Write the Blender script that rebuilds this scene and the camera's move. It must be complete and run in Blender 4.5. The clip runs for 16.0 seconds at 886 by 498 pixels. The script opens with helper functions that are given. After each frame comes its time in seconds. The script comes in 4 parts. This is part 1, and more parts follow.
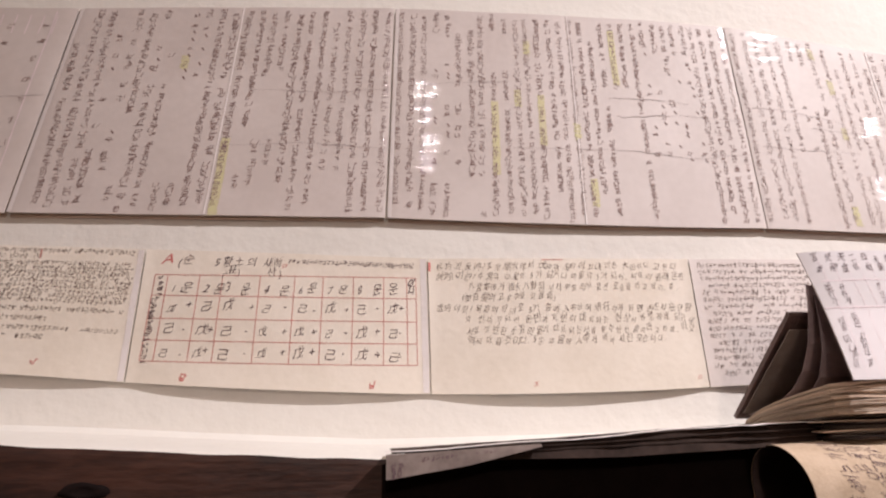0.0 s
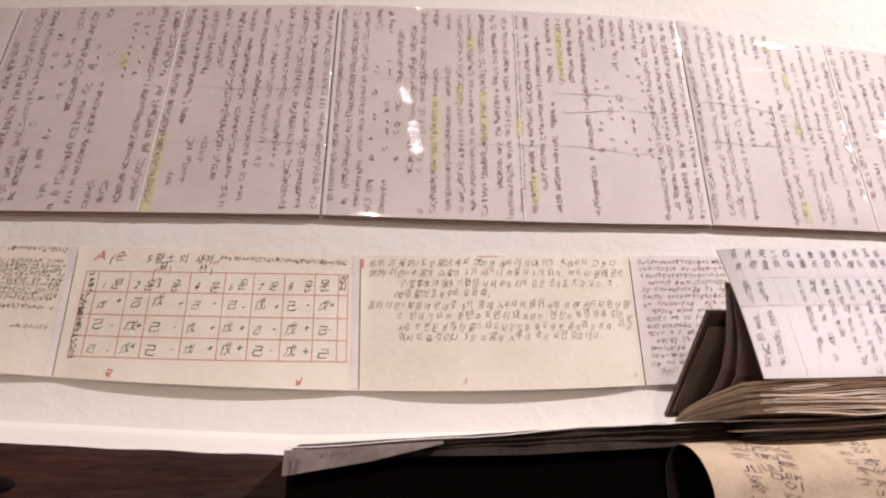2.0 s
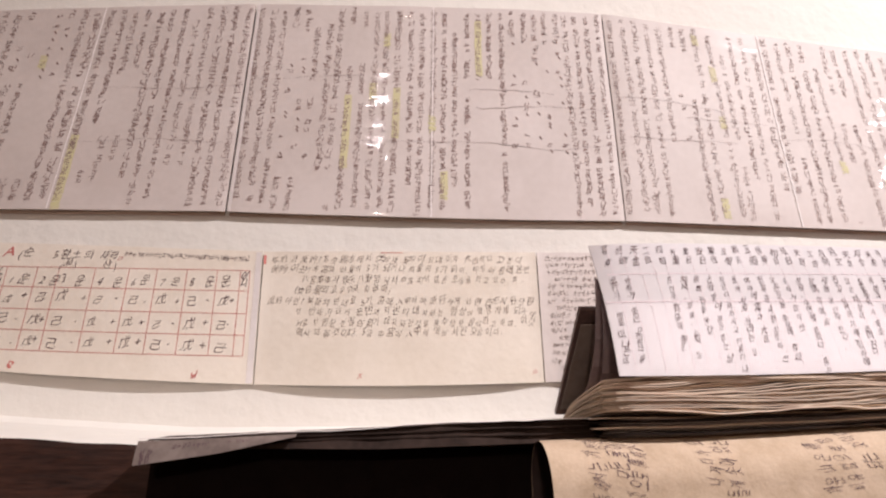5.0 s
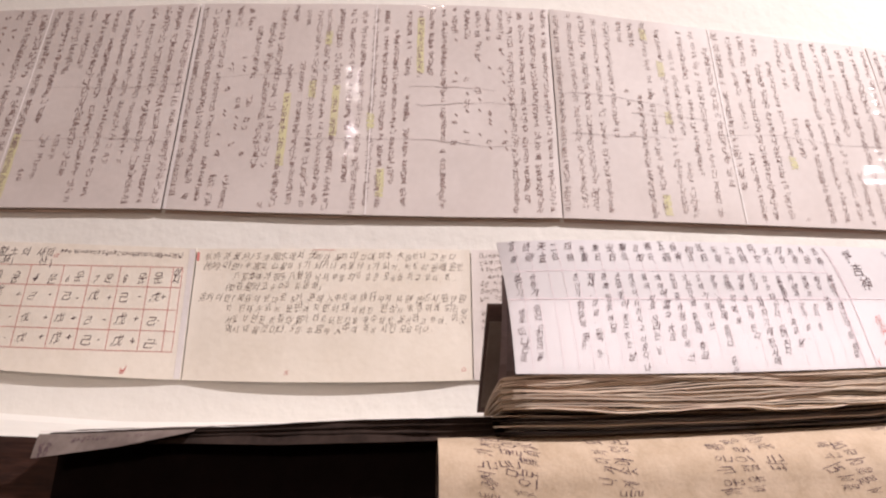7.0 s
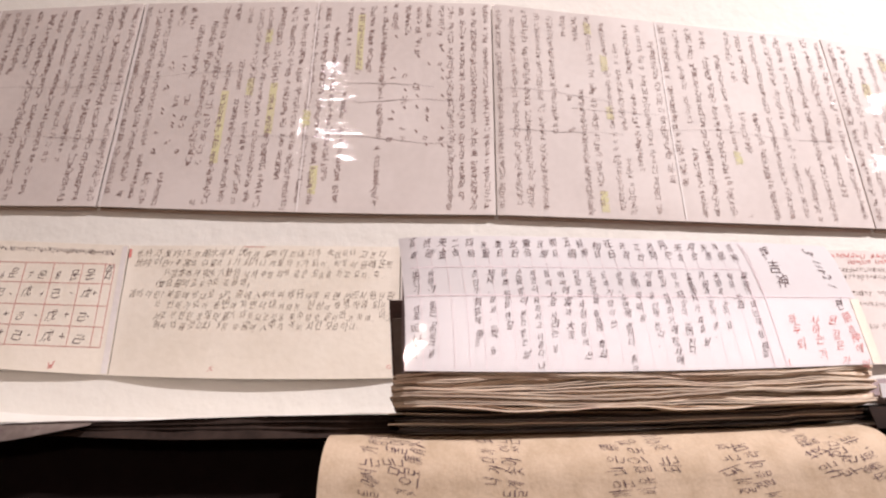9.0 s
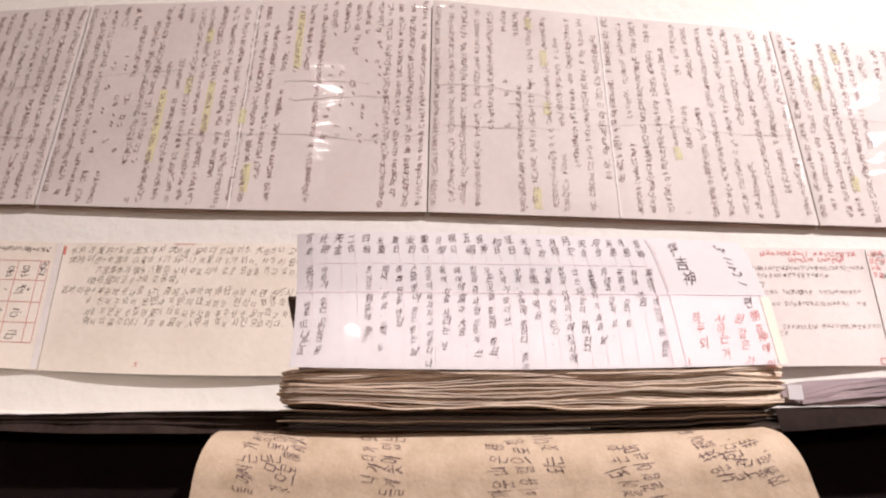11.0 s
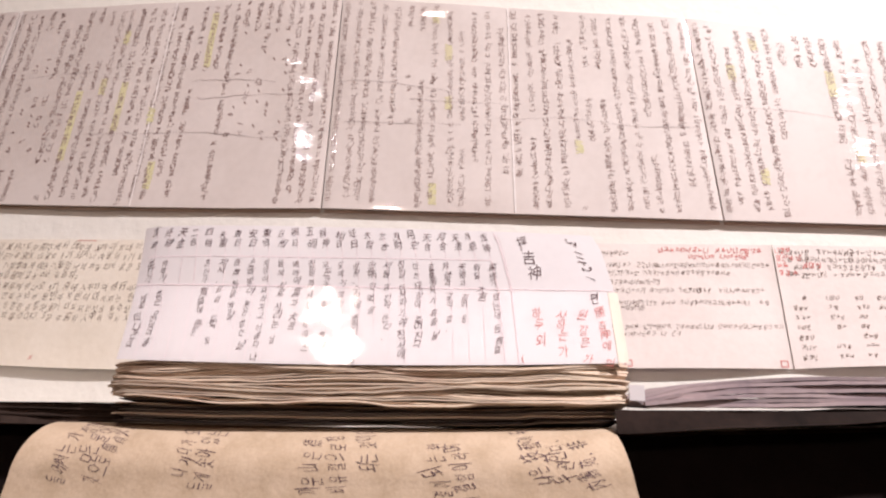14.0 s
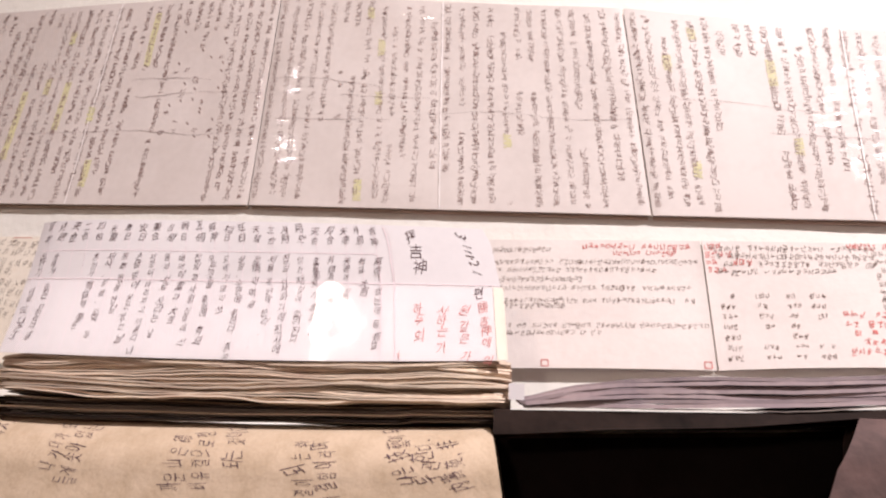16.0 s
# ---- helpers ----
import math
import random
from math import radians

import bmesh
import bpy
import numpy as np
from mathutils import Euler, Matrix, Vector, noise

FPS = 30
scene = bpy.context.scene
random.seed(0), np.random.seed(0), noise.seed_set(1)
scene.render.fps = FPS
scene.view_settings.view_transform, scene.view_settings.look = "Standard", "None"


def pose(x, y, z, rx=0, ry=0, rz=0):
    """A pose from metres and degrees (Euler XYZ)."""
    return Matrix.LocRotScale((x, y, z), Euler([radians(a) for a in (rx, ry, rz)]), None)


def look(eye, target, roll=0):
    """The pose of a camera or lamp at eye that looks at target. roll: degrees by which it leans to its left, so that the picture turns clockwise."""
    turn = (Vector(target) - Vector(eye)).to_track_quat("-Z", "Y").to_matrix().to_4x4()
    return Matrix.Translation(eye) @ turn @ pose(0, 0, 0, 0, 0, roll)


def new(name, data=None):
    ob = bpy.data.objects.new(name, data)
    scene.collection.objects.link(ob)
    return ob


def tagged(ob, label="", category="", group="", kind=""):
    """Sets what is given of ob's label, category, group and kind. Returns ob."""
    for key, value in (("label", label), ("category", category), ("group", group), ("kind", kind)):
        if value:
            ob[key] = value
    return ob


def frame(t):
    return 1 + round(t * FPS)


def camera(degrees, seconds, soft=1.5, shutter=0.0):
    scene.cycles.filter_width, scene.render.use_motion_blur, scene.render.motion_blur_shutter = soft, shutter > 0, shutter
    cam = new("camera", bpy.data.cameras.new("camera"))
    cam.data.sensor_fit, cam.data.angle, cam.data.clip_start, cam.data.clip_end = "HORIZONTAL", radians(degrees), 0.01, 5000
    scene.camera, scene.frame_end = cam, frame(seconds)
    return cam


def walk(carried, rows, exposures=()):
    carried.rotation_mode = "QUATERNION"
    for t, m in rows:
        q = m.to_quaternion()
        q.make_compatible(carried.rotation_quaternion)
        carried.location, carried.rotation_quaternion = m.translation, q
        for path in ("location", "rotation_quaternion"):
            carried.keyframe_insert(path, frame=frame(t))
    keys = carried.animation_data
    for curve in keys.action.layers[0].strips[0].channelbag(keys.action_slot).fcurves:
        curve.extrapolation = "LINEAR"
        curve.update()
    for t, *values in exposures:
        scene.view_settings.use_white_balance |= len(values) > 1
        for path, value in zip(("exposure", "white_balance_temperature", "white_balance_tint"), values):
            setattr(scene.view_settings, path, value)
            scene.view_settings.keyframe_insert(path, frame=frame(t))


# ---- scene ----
S, EYE = 0.075, 1.35          # metres in one unit of the plan, height of the eye


def W(x, y, z):
    """A place of the plan (units along the wall, away from the camera, up) in metres."""
    return Vector((x * S, y * S, EYE + (z - 1.55) * S))


# ---- camera ----
cam = camera(82.0, 16.0, soft=2.2)
ROWS = [
    (0.0, -0.0410, 0.0740, 1.6121, -7.643, 16.565, -1.326),
    (0.5, 0.2063, 0.0563, 1.6089, -7.340, 16.474, -1.238),
    (1.0, 0.4503, 0.0318, 1.6049, -7.026, 16.388, -1.148),
    (1.5, 0.6927, 0.0030, 1.6004, -6.700, 16.308, -1.054),
    (2.0, 0.9351, -0.0282, 1.5955, -6.363, 16.234, -0.957),
    (2.5, 1.1785, -0.0601, 1.5902, -6.015, 16.166, -0.857),
    (3.0, 1.4239, -0.0913, 1.5848, -5.655, 16.104, -0.753),
    (3.5, 1.6721, -0.1207, 1.5792, -5.284, 16.048, -0.646),
    (4.0, 1.9237, -0.1474, 1.5736, -4.902, 15.998, -0.536),
    (4.5, 2.1790, -0.1707, 1.5681, -4.509, 15.953, -0.422),
    (5.0, 2.4384, -0.1902, 1.5626, -4.104, 15.915, -0.305),
    (5.5, 2.7020, -0.2056, 1.5572, -3.687, 15.883, -0.185),
    (6.0, 2.9697, -0.2168, 1.5520, -3.260, 15.856, -0.061),
    (6.5, 3.2415, -0.2238, 1.5470, -2.821, 15.836, 0.066),
    (7.0, 3.5171, -0.2266, 1.5422, -2.370, 15.821, 0.196),
    (7.5, 3.7964, -0.2255, 1.5376, -1.909, 15.813, 0.329),
    (8.0, 4.0790, -0.2207, 1.5332, -1.436, 15.810, 0.466),
    (8.5, 4.3646, -0.2125, 1.5290, -0.952, 15.813, 0.606),
    (9.0, 4.6528, -0.2011, 1.5251, -0.456, 15.822, 0.750),
    (9.5, 4.9432, -0.1868, 1.5214, 0.051, 15.837, 0.897),
    (10.0, 5.2354, -0.1697, 1.5179, 0.569, 15.858, 1.047),
    (10.5, 5.5292, -0.1501, 1.5147, 1.099, 15.885, 1.200),
    (11.0, 5.8242, -0.1279, 1.5117, 1.640, 15.918, 1.357),
    (11.5, 6.1202, -0.1031, 1.5089, 2.193, 15.957, 1.517),
    (12.0, 6.4171, -0.0755, 1.5064, 2.756, 16.002, 1.680),
    (12.5, 6.7147, -0.0447, 1.5042, 3.331, 16.053, 1.847),
    (13.0, 7.0132, -0.0102, 1.5023, 3.918, 16.109, 2.017),
    (13.5, 7.3127, 0.0289, 1.5007, 4.515, 16.172, 2.190),
    (14.0, 7.6136, 0.0735, 1.4995, 5.124, 16.240, 2.366),
    (14.5, 7.9163, 0.1249, 1.4988, 5.745, 16.315, 2.546),
    (15.0, 8.2215, 0.1847, 1.4985, 6.377, 16.395, 2.729),
    (15.5, 8.5300, 0.2547, 1.4989, 7.020, 16.482, 2.916),
    (16.0, 8.8429, 0.3372, 1.5000, 7.674, 16.574, 3.106),
]


def eye_pose(x, y, z, yaw, pitch, roll):
    a, b = radians(yaw), radians(pitch)
    eye = W(x, y, z)
    return look(eye, eye + Vector((-math.sin(a) * math.cos(b), math.cos(a) * math.cos(b), math.sin(b))), roll)


walk(cam, [(t, eye_pose(*row)) for t, *row in ROWS])

# ---- light ----
world = bpy.data.worlds.new("room_dark")
world.use_nodes = True
world.node_tree.nodes["Background"].inputs[0].default_value = (1.0, 0.80, 0.70, 1)
world.node_tree.nodes["Background"].inputs[1].default_value = 0.05
scene.world = world


def lamp(name, place, aim, watts, size, size_y, tint):
    data = bpy.data.lights.new(name, "AREA")
    data.shape, data.size, data.size_y, data.energy, data.color = "RECTANGLE", size, size_y, watts, tint
    ob = new(name, data)
    ob.matrix_world = look(place, aim)
    return ob


WARM = (1.0, 0.905, 0.92)
lamp("track_lamp_a", W(1.4, -2.2, 11.4), W(5.0, 6.3, 3.0), 0.22, 0.045, 0.013, WARM)
lamp("track_lamp_b", W(1.4, -2.2, 9.4), W(5.0, 6.3, 2.0), 0.22, 0.045, 0.013, WARM)
lamp("track_lamp_c", W(19.0, -2.2, 11.0), W(12.0, 6.3, 3.0), 0.25, 0.05, 0.015, WARM)
lamp("track_lamp_d", W(19.0, -2.2, 9.0), W(12.0, 6.3, 2.0), 0.25, 0.05, 0.015, WARM)
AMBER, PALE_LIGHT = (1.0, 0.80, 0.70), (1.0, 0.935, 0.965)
# added warm fills without fixtures; the first also reflects in the book's film
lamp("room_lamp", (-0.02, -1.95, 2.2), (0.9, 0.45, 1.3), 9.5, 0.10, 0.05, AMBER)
lamp("high_lamp", (0.2, -1.4, 3.8), (0.4, 0.45, 1.2), 5.0, 0.16, 0.16, AMBER)
spot = bpy.data.lights.new("high_spot_east", "SPOT")
spot.energy, spot.color, spot.shadow_soft_size, spot.spot_size, spot.spot_blend = 440.0, PALE_LIGHT, 0.035, radians(80), 1.0
new("high_spot_east", spot).matrix_world = look((1.9, -0.80, 3.12), (0.36, 0.45, 0.22))
scene.view_settings.exposure = 0.04


# ---- materials ----
def material(name, color, rough=0.7, dark=None, scale=40.0, spread=0.5, bump=0.0, bump_scale=200.0, stretch=(1, 1, 1),
             coat=0.0, coat_rough=0.05, metal=0.0, specular=0.4, vary=0.0, crinkle=0.0):
    """A painted, papery or wooden surface: two scales of stain, fine relief, an optional crinkled clear film."""
    m = bpy.data.materials.new(name)
    m.use_nodes = True
    nodes, links = m.node_tree.nodes, m.node_tree.links
    bsdf = nodes["Principled BSDF"]
    where = nodes.new("ShaderNodeTexCoord")
    place = nodes.new("ShaderNodeMapping")
    place.inputs["Scale"].default_value = stretch
    links.new(where.outputs["Object"], place.inputs["Vector"])
    big = nodes.new("ShaderNodeTexNoise")
    big.inputs["Scale"].default_value, big.inputs["Detail"].default_value = scale, 6
    small = nodes.new("ShaderNodeTexNoise")
    small.inputs["Scale"].default_value, small.inputs["Detail"].default_value = scale * 9, 4
    for n in (big, small):
        links.new(place.outputs[0], n.inputs["Vector"])
    add = nodes.new("ShaderNodeMath")
    add.operation = "MULTIPLY_ADD"
    links.new(small.outputs["Fac"], add.inputs[0])
    add.inputs[1].default_value = 0.4
    links.new(big.outputs["Fac"], add.inputs[2])
    ramp = nodes.new("ShaderNodeValToRGB")
    dark = dark or tuple(c * (1 - 0.18 * spread) for c in color)
    ramp.color_ramp.elements[0].position, ramp.color_ramp.elements[0].color = 0.48, (*dark, 1)
    ramp.color_ramp.elements[1].position, ramp.color_ramp.elements[1].color = 0.86, (*color, 1)
    links.new(add.outputs[0], ramp.inputs[0])
    out = ramp.outputs[0]
    if vary:
        info = nodes.new("ShaderNodeObjectInfo")
        span = nodes.new("ShaderNodeMapRange")
        span.inputs["To Min"].default_value, span.inputs["To Max"].default_value = 1 - vary, 1 + vary
        links.new(info.outputs["Random"], span.inputs["Value"])
        hue = nodes.new("ShaderNodeHueSaturation")
        links.new(span.outputs[0], hue.inputs["Value"])
        links.new(out, hue.inputs["Color"])
        out = hue.outputs[0]
    links.new(out, bsdf.inputs["Base Color"])
    bsdf.inputs["Roughness"].default_value = rough
    bsdf.inputs["Metallic"].default_value = metal
    bsdf.inputs["Specular IOR Level"].default_value = specular
    if bump:
        grain = nodes.new("ShaderNodeTexNoise")
        grain.inputs["Scale"].default_value, grain.inputs["Detail"].default_value = bump_scale, 5
        links.new(place.outputs[0], grain.inputs["Vector"])
        relief = nodes.new("ShaderNodeBump")
        relief.inputs["Strength"].default_value, relief.inputs["Distance"].default_value = bump, 0.002
        links.new(grain.outputs["Fac"], relief.inputs["Height"])
        links.new(relief.outputs[0], bsdf.inputs["Normal"])
    if coat:
        bsdf.inputs["Coat Weight"].default_value, bsdf.inputs["Coat Roughness"].default_value = coat, coat_rough
        fold = nodes.new("ShaderNodeMapping")
        fold.inputs["Scale"].default_value = (0.55, 1.0, 2.2)
        links.new(where.outputs["Object"], fold.inputs["Vector"])
        wave = nodes.new("ShaderNodeTexNoise")
        wave.inputs["Scale"].default_value, wave.inputs["Detail"].default_value = 30.0, 1.6
        links.new(fold.outputs[0], wave.inputs["Vector"])
        film = nodes.new("ShaderNodeBump")
        film.inputs["Strength"].default_value, film.inputs["Distance"].default_value = 1.0, crinkle
        links.new(wave.outputs["Fac"], film.inputs["Height"])
        links.new(film.outputs[0], bsdf.inputs["Coat Normal"])
    return m


PLASTER = material("white_plaster", (0.76, 0.725, 0.67), 0.85, (0.72, 0.68, 0.625), 6, 0.3, 0.45, 80)
# Warm tone of the unseen room, chosen to tint the shadows
ROOM = material("warm_bounce_plaster", (0.74, 0.56, 0.45), 0.85, (0.68, 0.51, 0.41), 6, 0.3, 0.2, 60)
# Folded paper whose brown also stands in for warm shadow
FOLDED = material("folded_paper_shade_brown", (0.58, 0.44, 0.35), 0.8, (0.48, 0.35, 0.27), 16, 0.5, 0.12, 160)
FILMED = material("filmed_paper", (0.65, 0.575, 0.54), 0.6, (0.58, 0.505, 0.47), 14, 0.4, 0.05, 120, coat=0.7, coat_rough=0.05, crinkle=0.0009)
CREAM = material("cream_paper", (0.79, 0.715, 0.62), 0.75, (0.72, 0.64, 0.54), 16, 0.5, 0.12, 160)
ROSE = material("rose_white_paper", (0.71, 0.64, 0.60), 0.75, (0.65, 0.575, 0.535), 16, 0.5, 0.12, 160)
WHITE = material("white_page", (0.68, 0.635, 0.635), 0.6, (0.63, 0.585, 0.585), 14, 0.3, 0.05, 150)
KRAFT = material("brown_recycled_paper", (0.52, 0.395, 0.285), 0.85, (0.42, 0.31, 0.21), 60, 0.5, 0.2, 300)
# Blotchy reddish paper, darkened because its left face lies in shade
SHADED_RED = material("shaded_reddish_paper", (0.125, 0.072, 0.064), 0.85, (0.045, 0.026, 0.024), 14, 0.5, 0.2, 200)
EDGE = material("aged_page", (0.72, 0.59, 0.465), 0.9, (0.57, 0.43, 0.335), 30, 0.6, 0.3, 200, vary=0.22)
DUSK = material("grey_mauve_page", (0.33, 0.255, 0.255), 0.85, (0.22, 0.17, 0.185), 22, 0.6, 0.2, 160, vary=0.25)
# Dark brown page tone that also holds shade between and beneath leaves
SHADE = material("dark_shaded_page", (0.05, 0.033, 0.027), 0.85, (0.018, 0.012, 0.010), 22, 0.6, 0.2, 160, vary=0.25, specular=0.1)
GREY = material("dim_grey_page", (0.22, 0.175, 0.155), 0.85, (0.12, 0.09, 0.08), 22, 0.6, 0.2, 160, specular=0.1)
PALE = material("pale_fold", (0.80, 0.74, 0.72), 0.7, (0.72, 0.66, 0.63), 30)
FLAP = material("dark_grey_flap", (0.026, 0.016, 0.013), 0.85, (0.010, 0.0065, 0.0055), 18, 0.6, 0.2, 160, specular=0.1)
LEATHER = material("dark_leatherette", (0.17, 0.11, 0.10), 0.6, (0.11, 0.07, 0.062), 40, 0.5, 0.3, 500)
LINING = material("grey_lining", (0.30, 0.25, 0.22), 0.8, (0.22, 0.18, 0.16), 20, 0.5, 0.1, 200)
WOOD = material("old_dark_wood", (0.065, 0.026, 0.017), 0.55, (0.006, 0.003, 0.003), 26, 0.5, 0.8, 70, stretch=(0.3, 1, 1.5))
BLACK = material("black_cloth", (0.012, 0.0075, 0.007), 0.95, (0.009, 0.0055, 0.005), 60, 0.5, 0.2, 800, specular=0.1)
INK = material("dark_ink", (0.15, 0.095, 0.10), 0.8, (0.09, 0.055, 0.06), 60)
PALE_INK = material("pale_brown_ink", (0.19, 0.135, 0.11), 0.8, (0.13, 0.09, 0.075), 60)
# Ink lightened to stand in for haze over the film
FAINT = material("hazed_ink", (0.33, 0.235, 0.215), 0.8, (0.25, 0.17, 0.155), 60, coat=0.7, coat_rough=0.05, crinkle=0.0009)
# Dark brown for the shadowed inside of the arches
ARCH_SHADE = material("arch_shade_brown", (0.060, 0.038, 0.033), 0.8, (0.04, 0.025, 0.022), 30)
RED = material("red_ink", (0.62, 0.20, 0.18), 0.8, (0.54, 0.16, 0.15), 60)
ROSE_INK = material("pale_red_rule", (0.79, 0.67, 0.69), 0.8, (0.74, 0.62, 0.64), 60)
YELLOW = material("yellow_marker", (0.63, 0.585, 0.33), 0.7, (0.59, 0.52, 0.36), 60, coat=0.7, coat_rough=0.05, crinkle=0.0009)
CREASE = material("grey_crease", (0.40, 0.32, 0.31), 0.7, (0.30, 0.24, 0.23), 60, coat=0.7, coat_rough=0.05, crinkle=0.0009)
FLOOR = material("dark_floor", (0.16, 0.11, 0.08), 0.6, (0.10, 0.07, 0.05), 8, 0.5, 0.2, 60)
FILM = bpy.data.materials.new("clear_film")
FILM.use_nodes = True
_n, _l = FILM.node_tree.nodes, FILM.node_tree.links
_clear, _gloss, _mix, _rim = (_n.new("ShaderNode" + k) for k in ("BsdfTransparent", "BsdfGlossy", "MixShader", "Fresnel"))
_gloss.inputs["Roughness"].default_value = 0.075
_rim.inputs["IOR"].default_value = 1.5
_wave, _tc, _bump = _n.new("ShaderNodeTexNoise"), _n.new("ShaderNodeTexCoord"), _n.new("ShaderNodeBump")
_wave.inputs["Scale"].default_value = 22
_bump.inputs["Distance"].default_value = 0.0015
_l.new(_tc.outputs["Object"], _wave.inputs["Vector"])
_l.new(_wave.outputs["Fac"], _bump.inputs["Height"])
_l.new(_bump.outputs[0], _gloss.inputs["Normal"])
_l.new(_rim.outputs[0], _mix.inputs[0])
_l.new(_clear.outputs[0], _mix.inputs[1])
_l.new(_gloss.outputs[0], _mix.inputs[2])
_l.new(_mix.outputs[0], _n["Material Output"].inputs["Surface"])


# ---- builders ----
def mesh_object(name, verts, faces, mat, parent=None, label="", smooth=True):
    data = bpy.data.meshes.new(name)
    data.from_pydata([tuple(v) for v in verts], [], faces)
    data.materials.append(mat)
    if smooth:
        data.polygons.foreach_set("use_smooth", [True] * len(data.polygons))
    data.update()
    ob = new(name, data)
    if parent is not None:
        ob.parent = parent
    if label:
        ob["label"] = label
    return ob


def thing(name, label, category, group="", kind="", at=None):
    ob = new(name)
    if at is not None:
        ob.location = at
    return tagged(ob, label, category, group, kind)


def box(name, lo, hi, mat, parent=None, label="", bevel=0.0):
    """A box between two corners in metres, with rounded edges."""
    bm = bmesh.new()
    bmesh.ops.create_cube(bm, size=1)
    lo, hi = Vector(lo), Vector(hi)
    for v in bm.verts:
        v.co = Vector([(lo[i] + hi[i]) / 2 + v.co[i] * (hi[i] - lo[i]) for i in range(3)])
    if bevel:
        bmesh.ops.bevel(bm, geom=bm.edges[:], offset=bevel, segments=2, affect="EDGES")
    data = bpy.data.meshes.new(name)
    bm.to_mesh(data)
    bm.free()
    data.materials.append(mat)
    ob = new(name, data)
    if parent is not None:
        ob.parent = parent
    if label:
        ob["label"] = label
    return ob


def slab(name, P, nu, nv, thick, mat, parent=None, label="", u0=0.0, u1=1.0, v0=0.0, v1=1.0):
    """A thin solid sheet over the surface P(u, v, h); h is the height off its face."""
    verts, faces = [], []
    for h in (0.0, -thick):
        for j in range(nv + 1):
            for i in range(nu + 1):
                verts.append(P(u0 + (u1 - u0) * i / nu, v0 + (v1 - v0) * j / nv, h))
    row, lay = nu + 1, (nu + 1) * (nv + 1)
    for j in range(nv):
        for i in range(nu):
            a = j * row + i
            faces.append((a, a + row, a + row + 1, a + 1))
            faces.append((a + lay, a + lay + 1, a + lay + row + 1, a + lay + row))
    rim = [i for i in range(nu)] + [nu + j * row for j in range(nv)] + [nv * row + i for i in range(nu, 0, -1)] + [j * row for j in range(nv, 0, -1)]
    base, m = len(verts), len(rim)
    verts += [verts[a] for a in rim] + [verts[a + lay] for a in rim]
    for k in range(m):
        q = (k + 1) % m
        faces.append((base + k, base + q, base + m + q, base + m + k))
    ob = mesh_object(name, verts, faces, mat, parent, label)
    n = 2 * nu * nv
    ob.data.polygons.foreach_set("use_smooth", [k < n for k in range(len(ob.data.polygons))])
    return ob


def skin(name, P, nu, nv, mat, parent, label=""):
    """A single clear film over the surface P."""
    verts = [P(i / nu, j / nv, 0.0) for j in range(nv + 1) for i in range(nu + 1)]
    faces = [(j * (nu + 1) + i, (j + 1) * (nu + 1) + i, (j + 1) * (nu + 1) + i + 1, j * (nu + 1) + i + 1) for j in range(nv) for i in range(nu)]
    return mesh_object(name, verts, faces, mat, parent, label)


GLYPHS = {}


def glyph(ch, thin):
    """The outline of one legible character as a flat mesh, of size 1."""
    if (ch, thin) not in GLYPHS:
        curve = bpy.data.curves.new("words", "FONT")
        curve.body, curve.size, curve.offset, curve.resolution_u = ch, 1.0, thin, 2
        ob = bpy.data.objects.new("words", curve)
        scene.collection.objects.link(ob)
        bpy.context.view_layer.update()
        data = bpy.data.meshes.new_from_object(ob.evaluated_get(bpy.context.evaluated_depsgraph_get()))
        GLYPHS[ch, thin] = [(v.co.x, v.co.y) for v in data.vertices], [tuple(p.vertices) for p in data.polygons]
        bpy.data.objects.remove(ob)
        bpy.data.curves.remove(curve)
        bpy.data.meshes.remove(data)
    return GLYPHS[ch, thin]


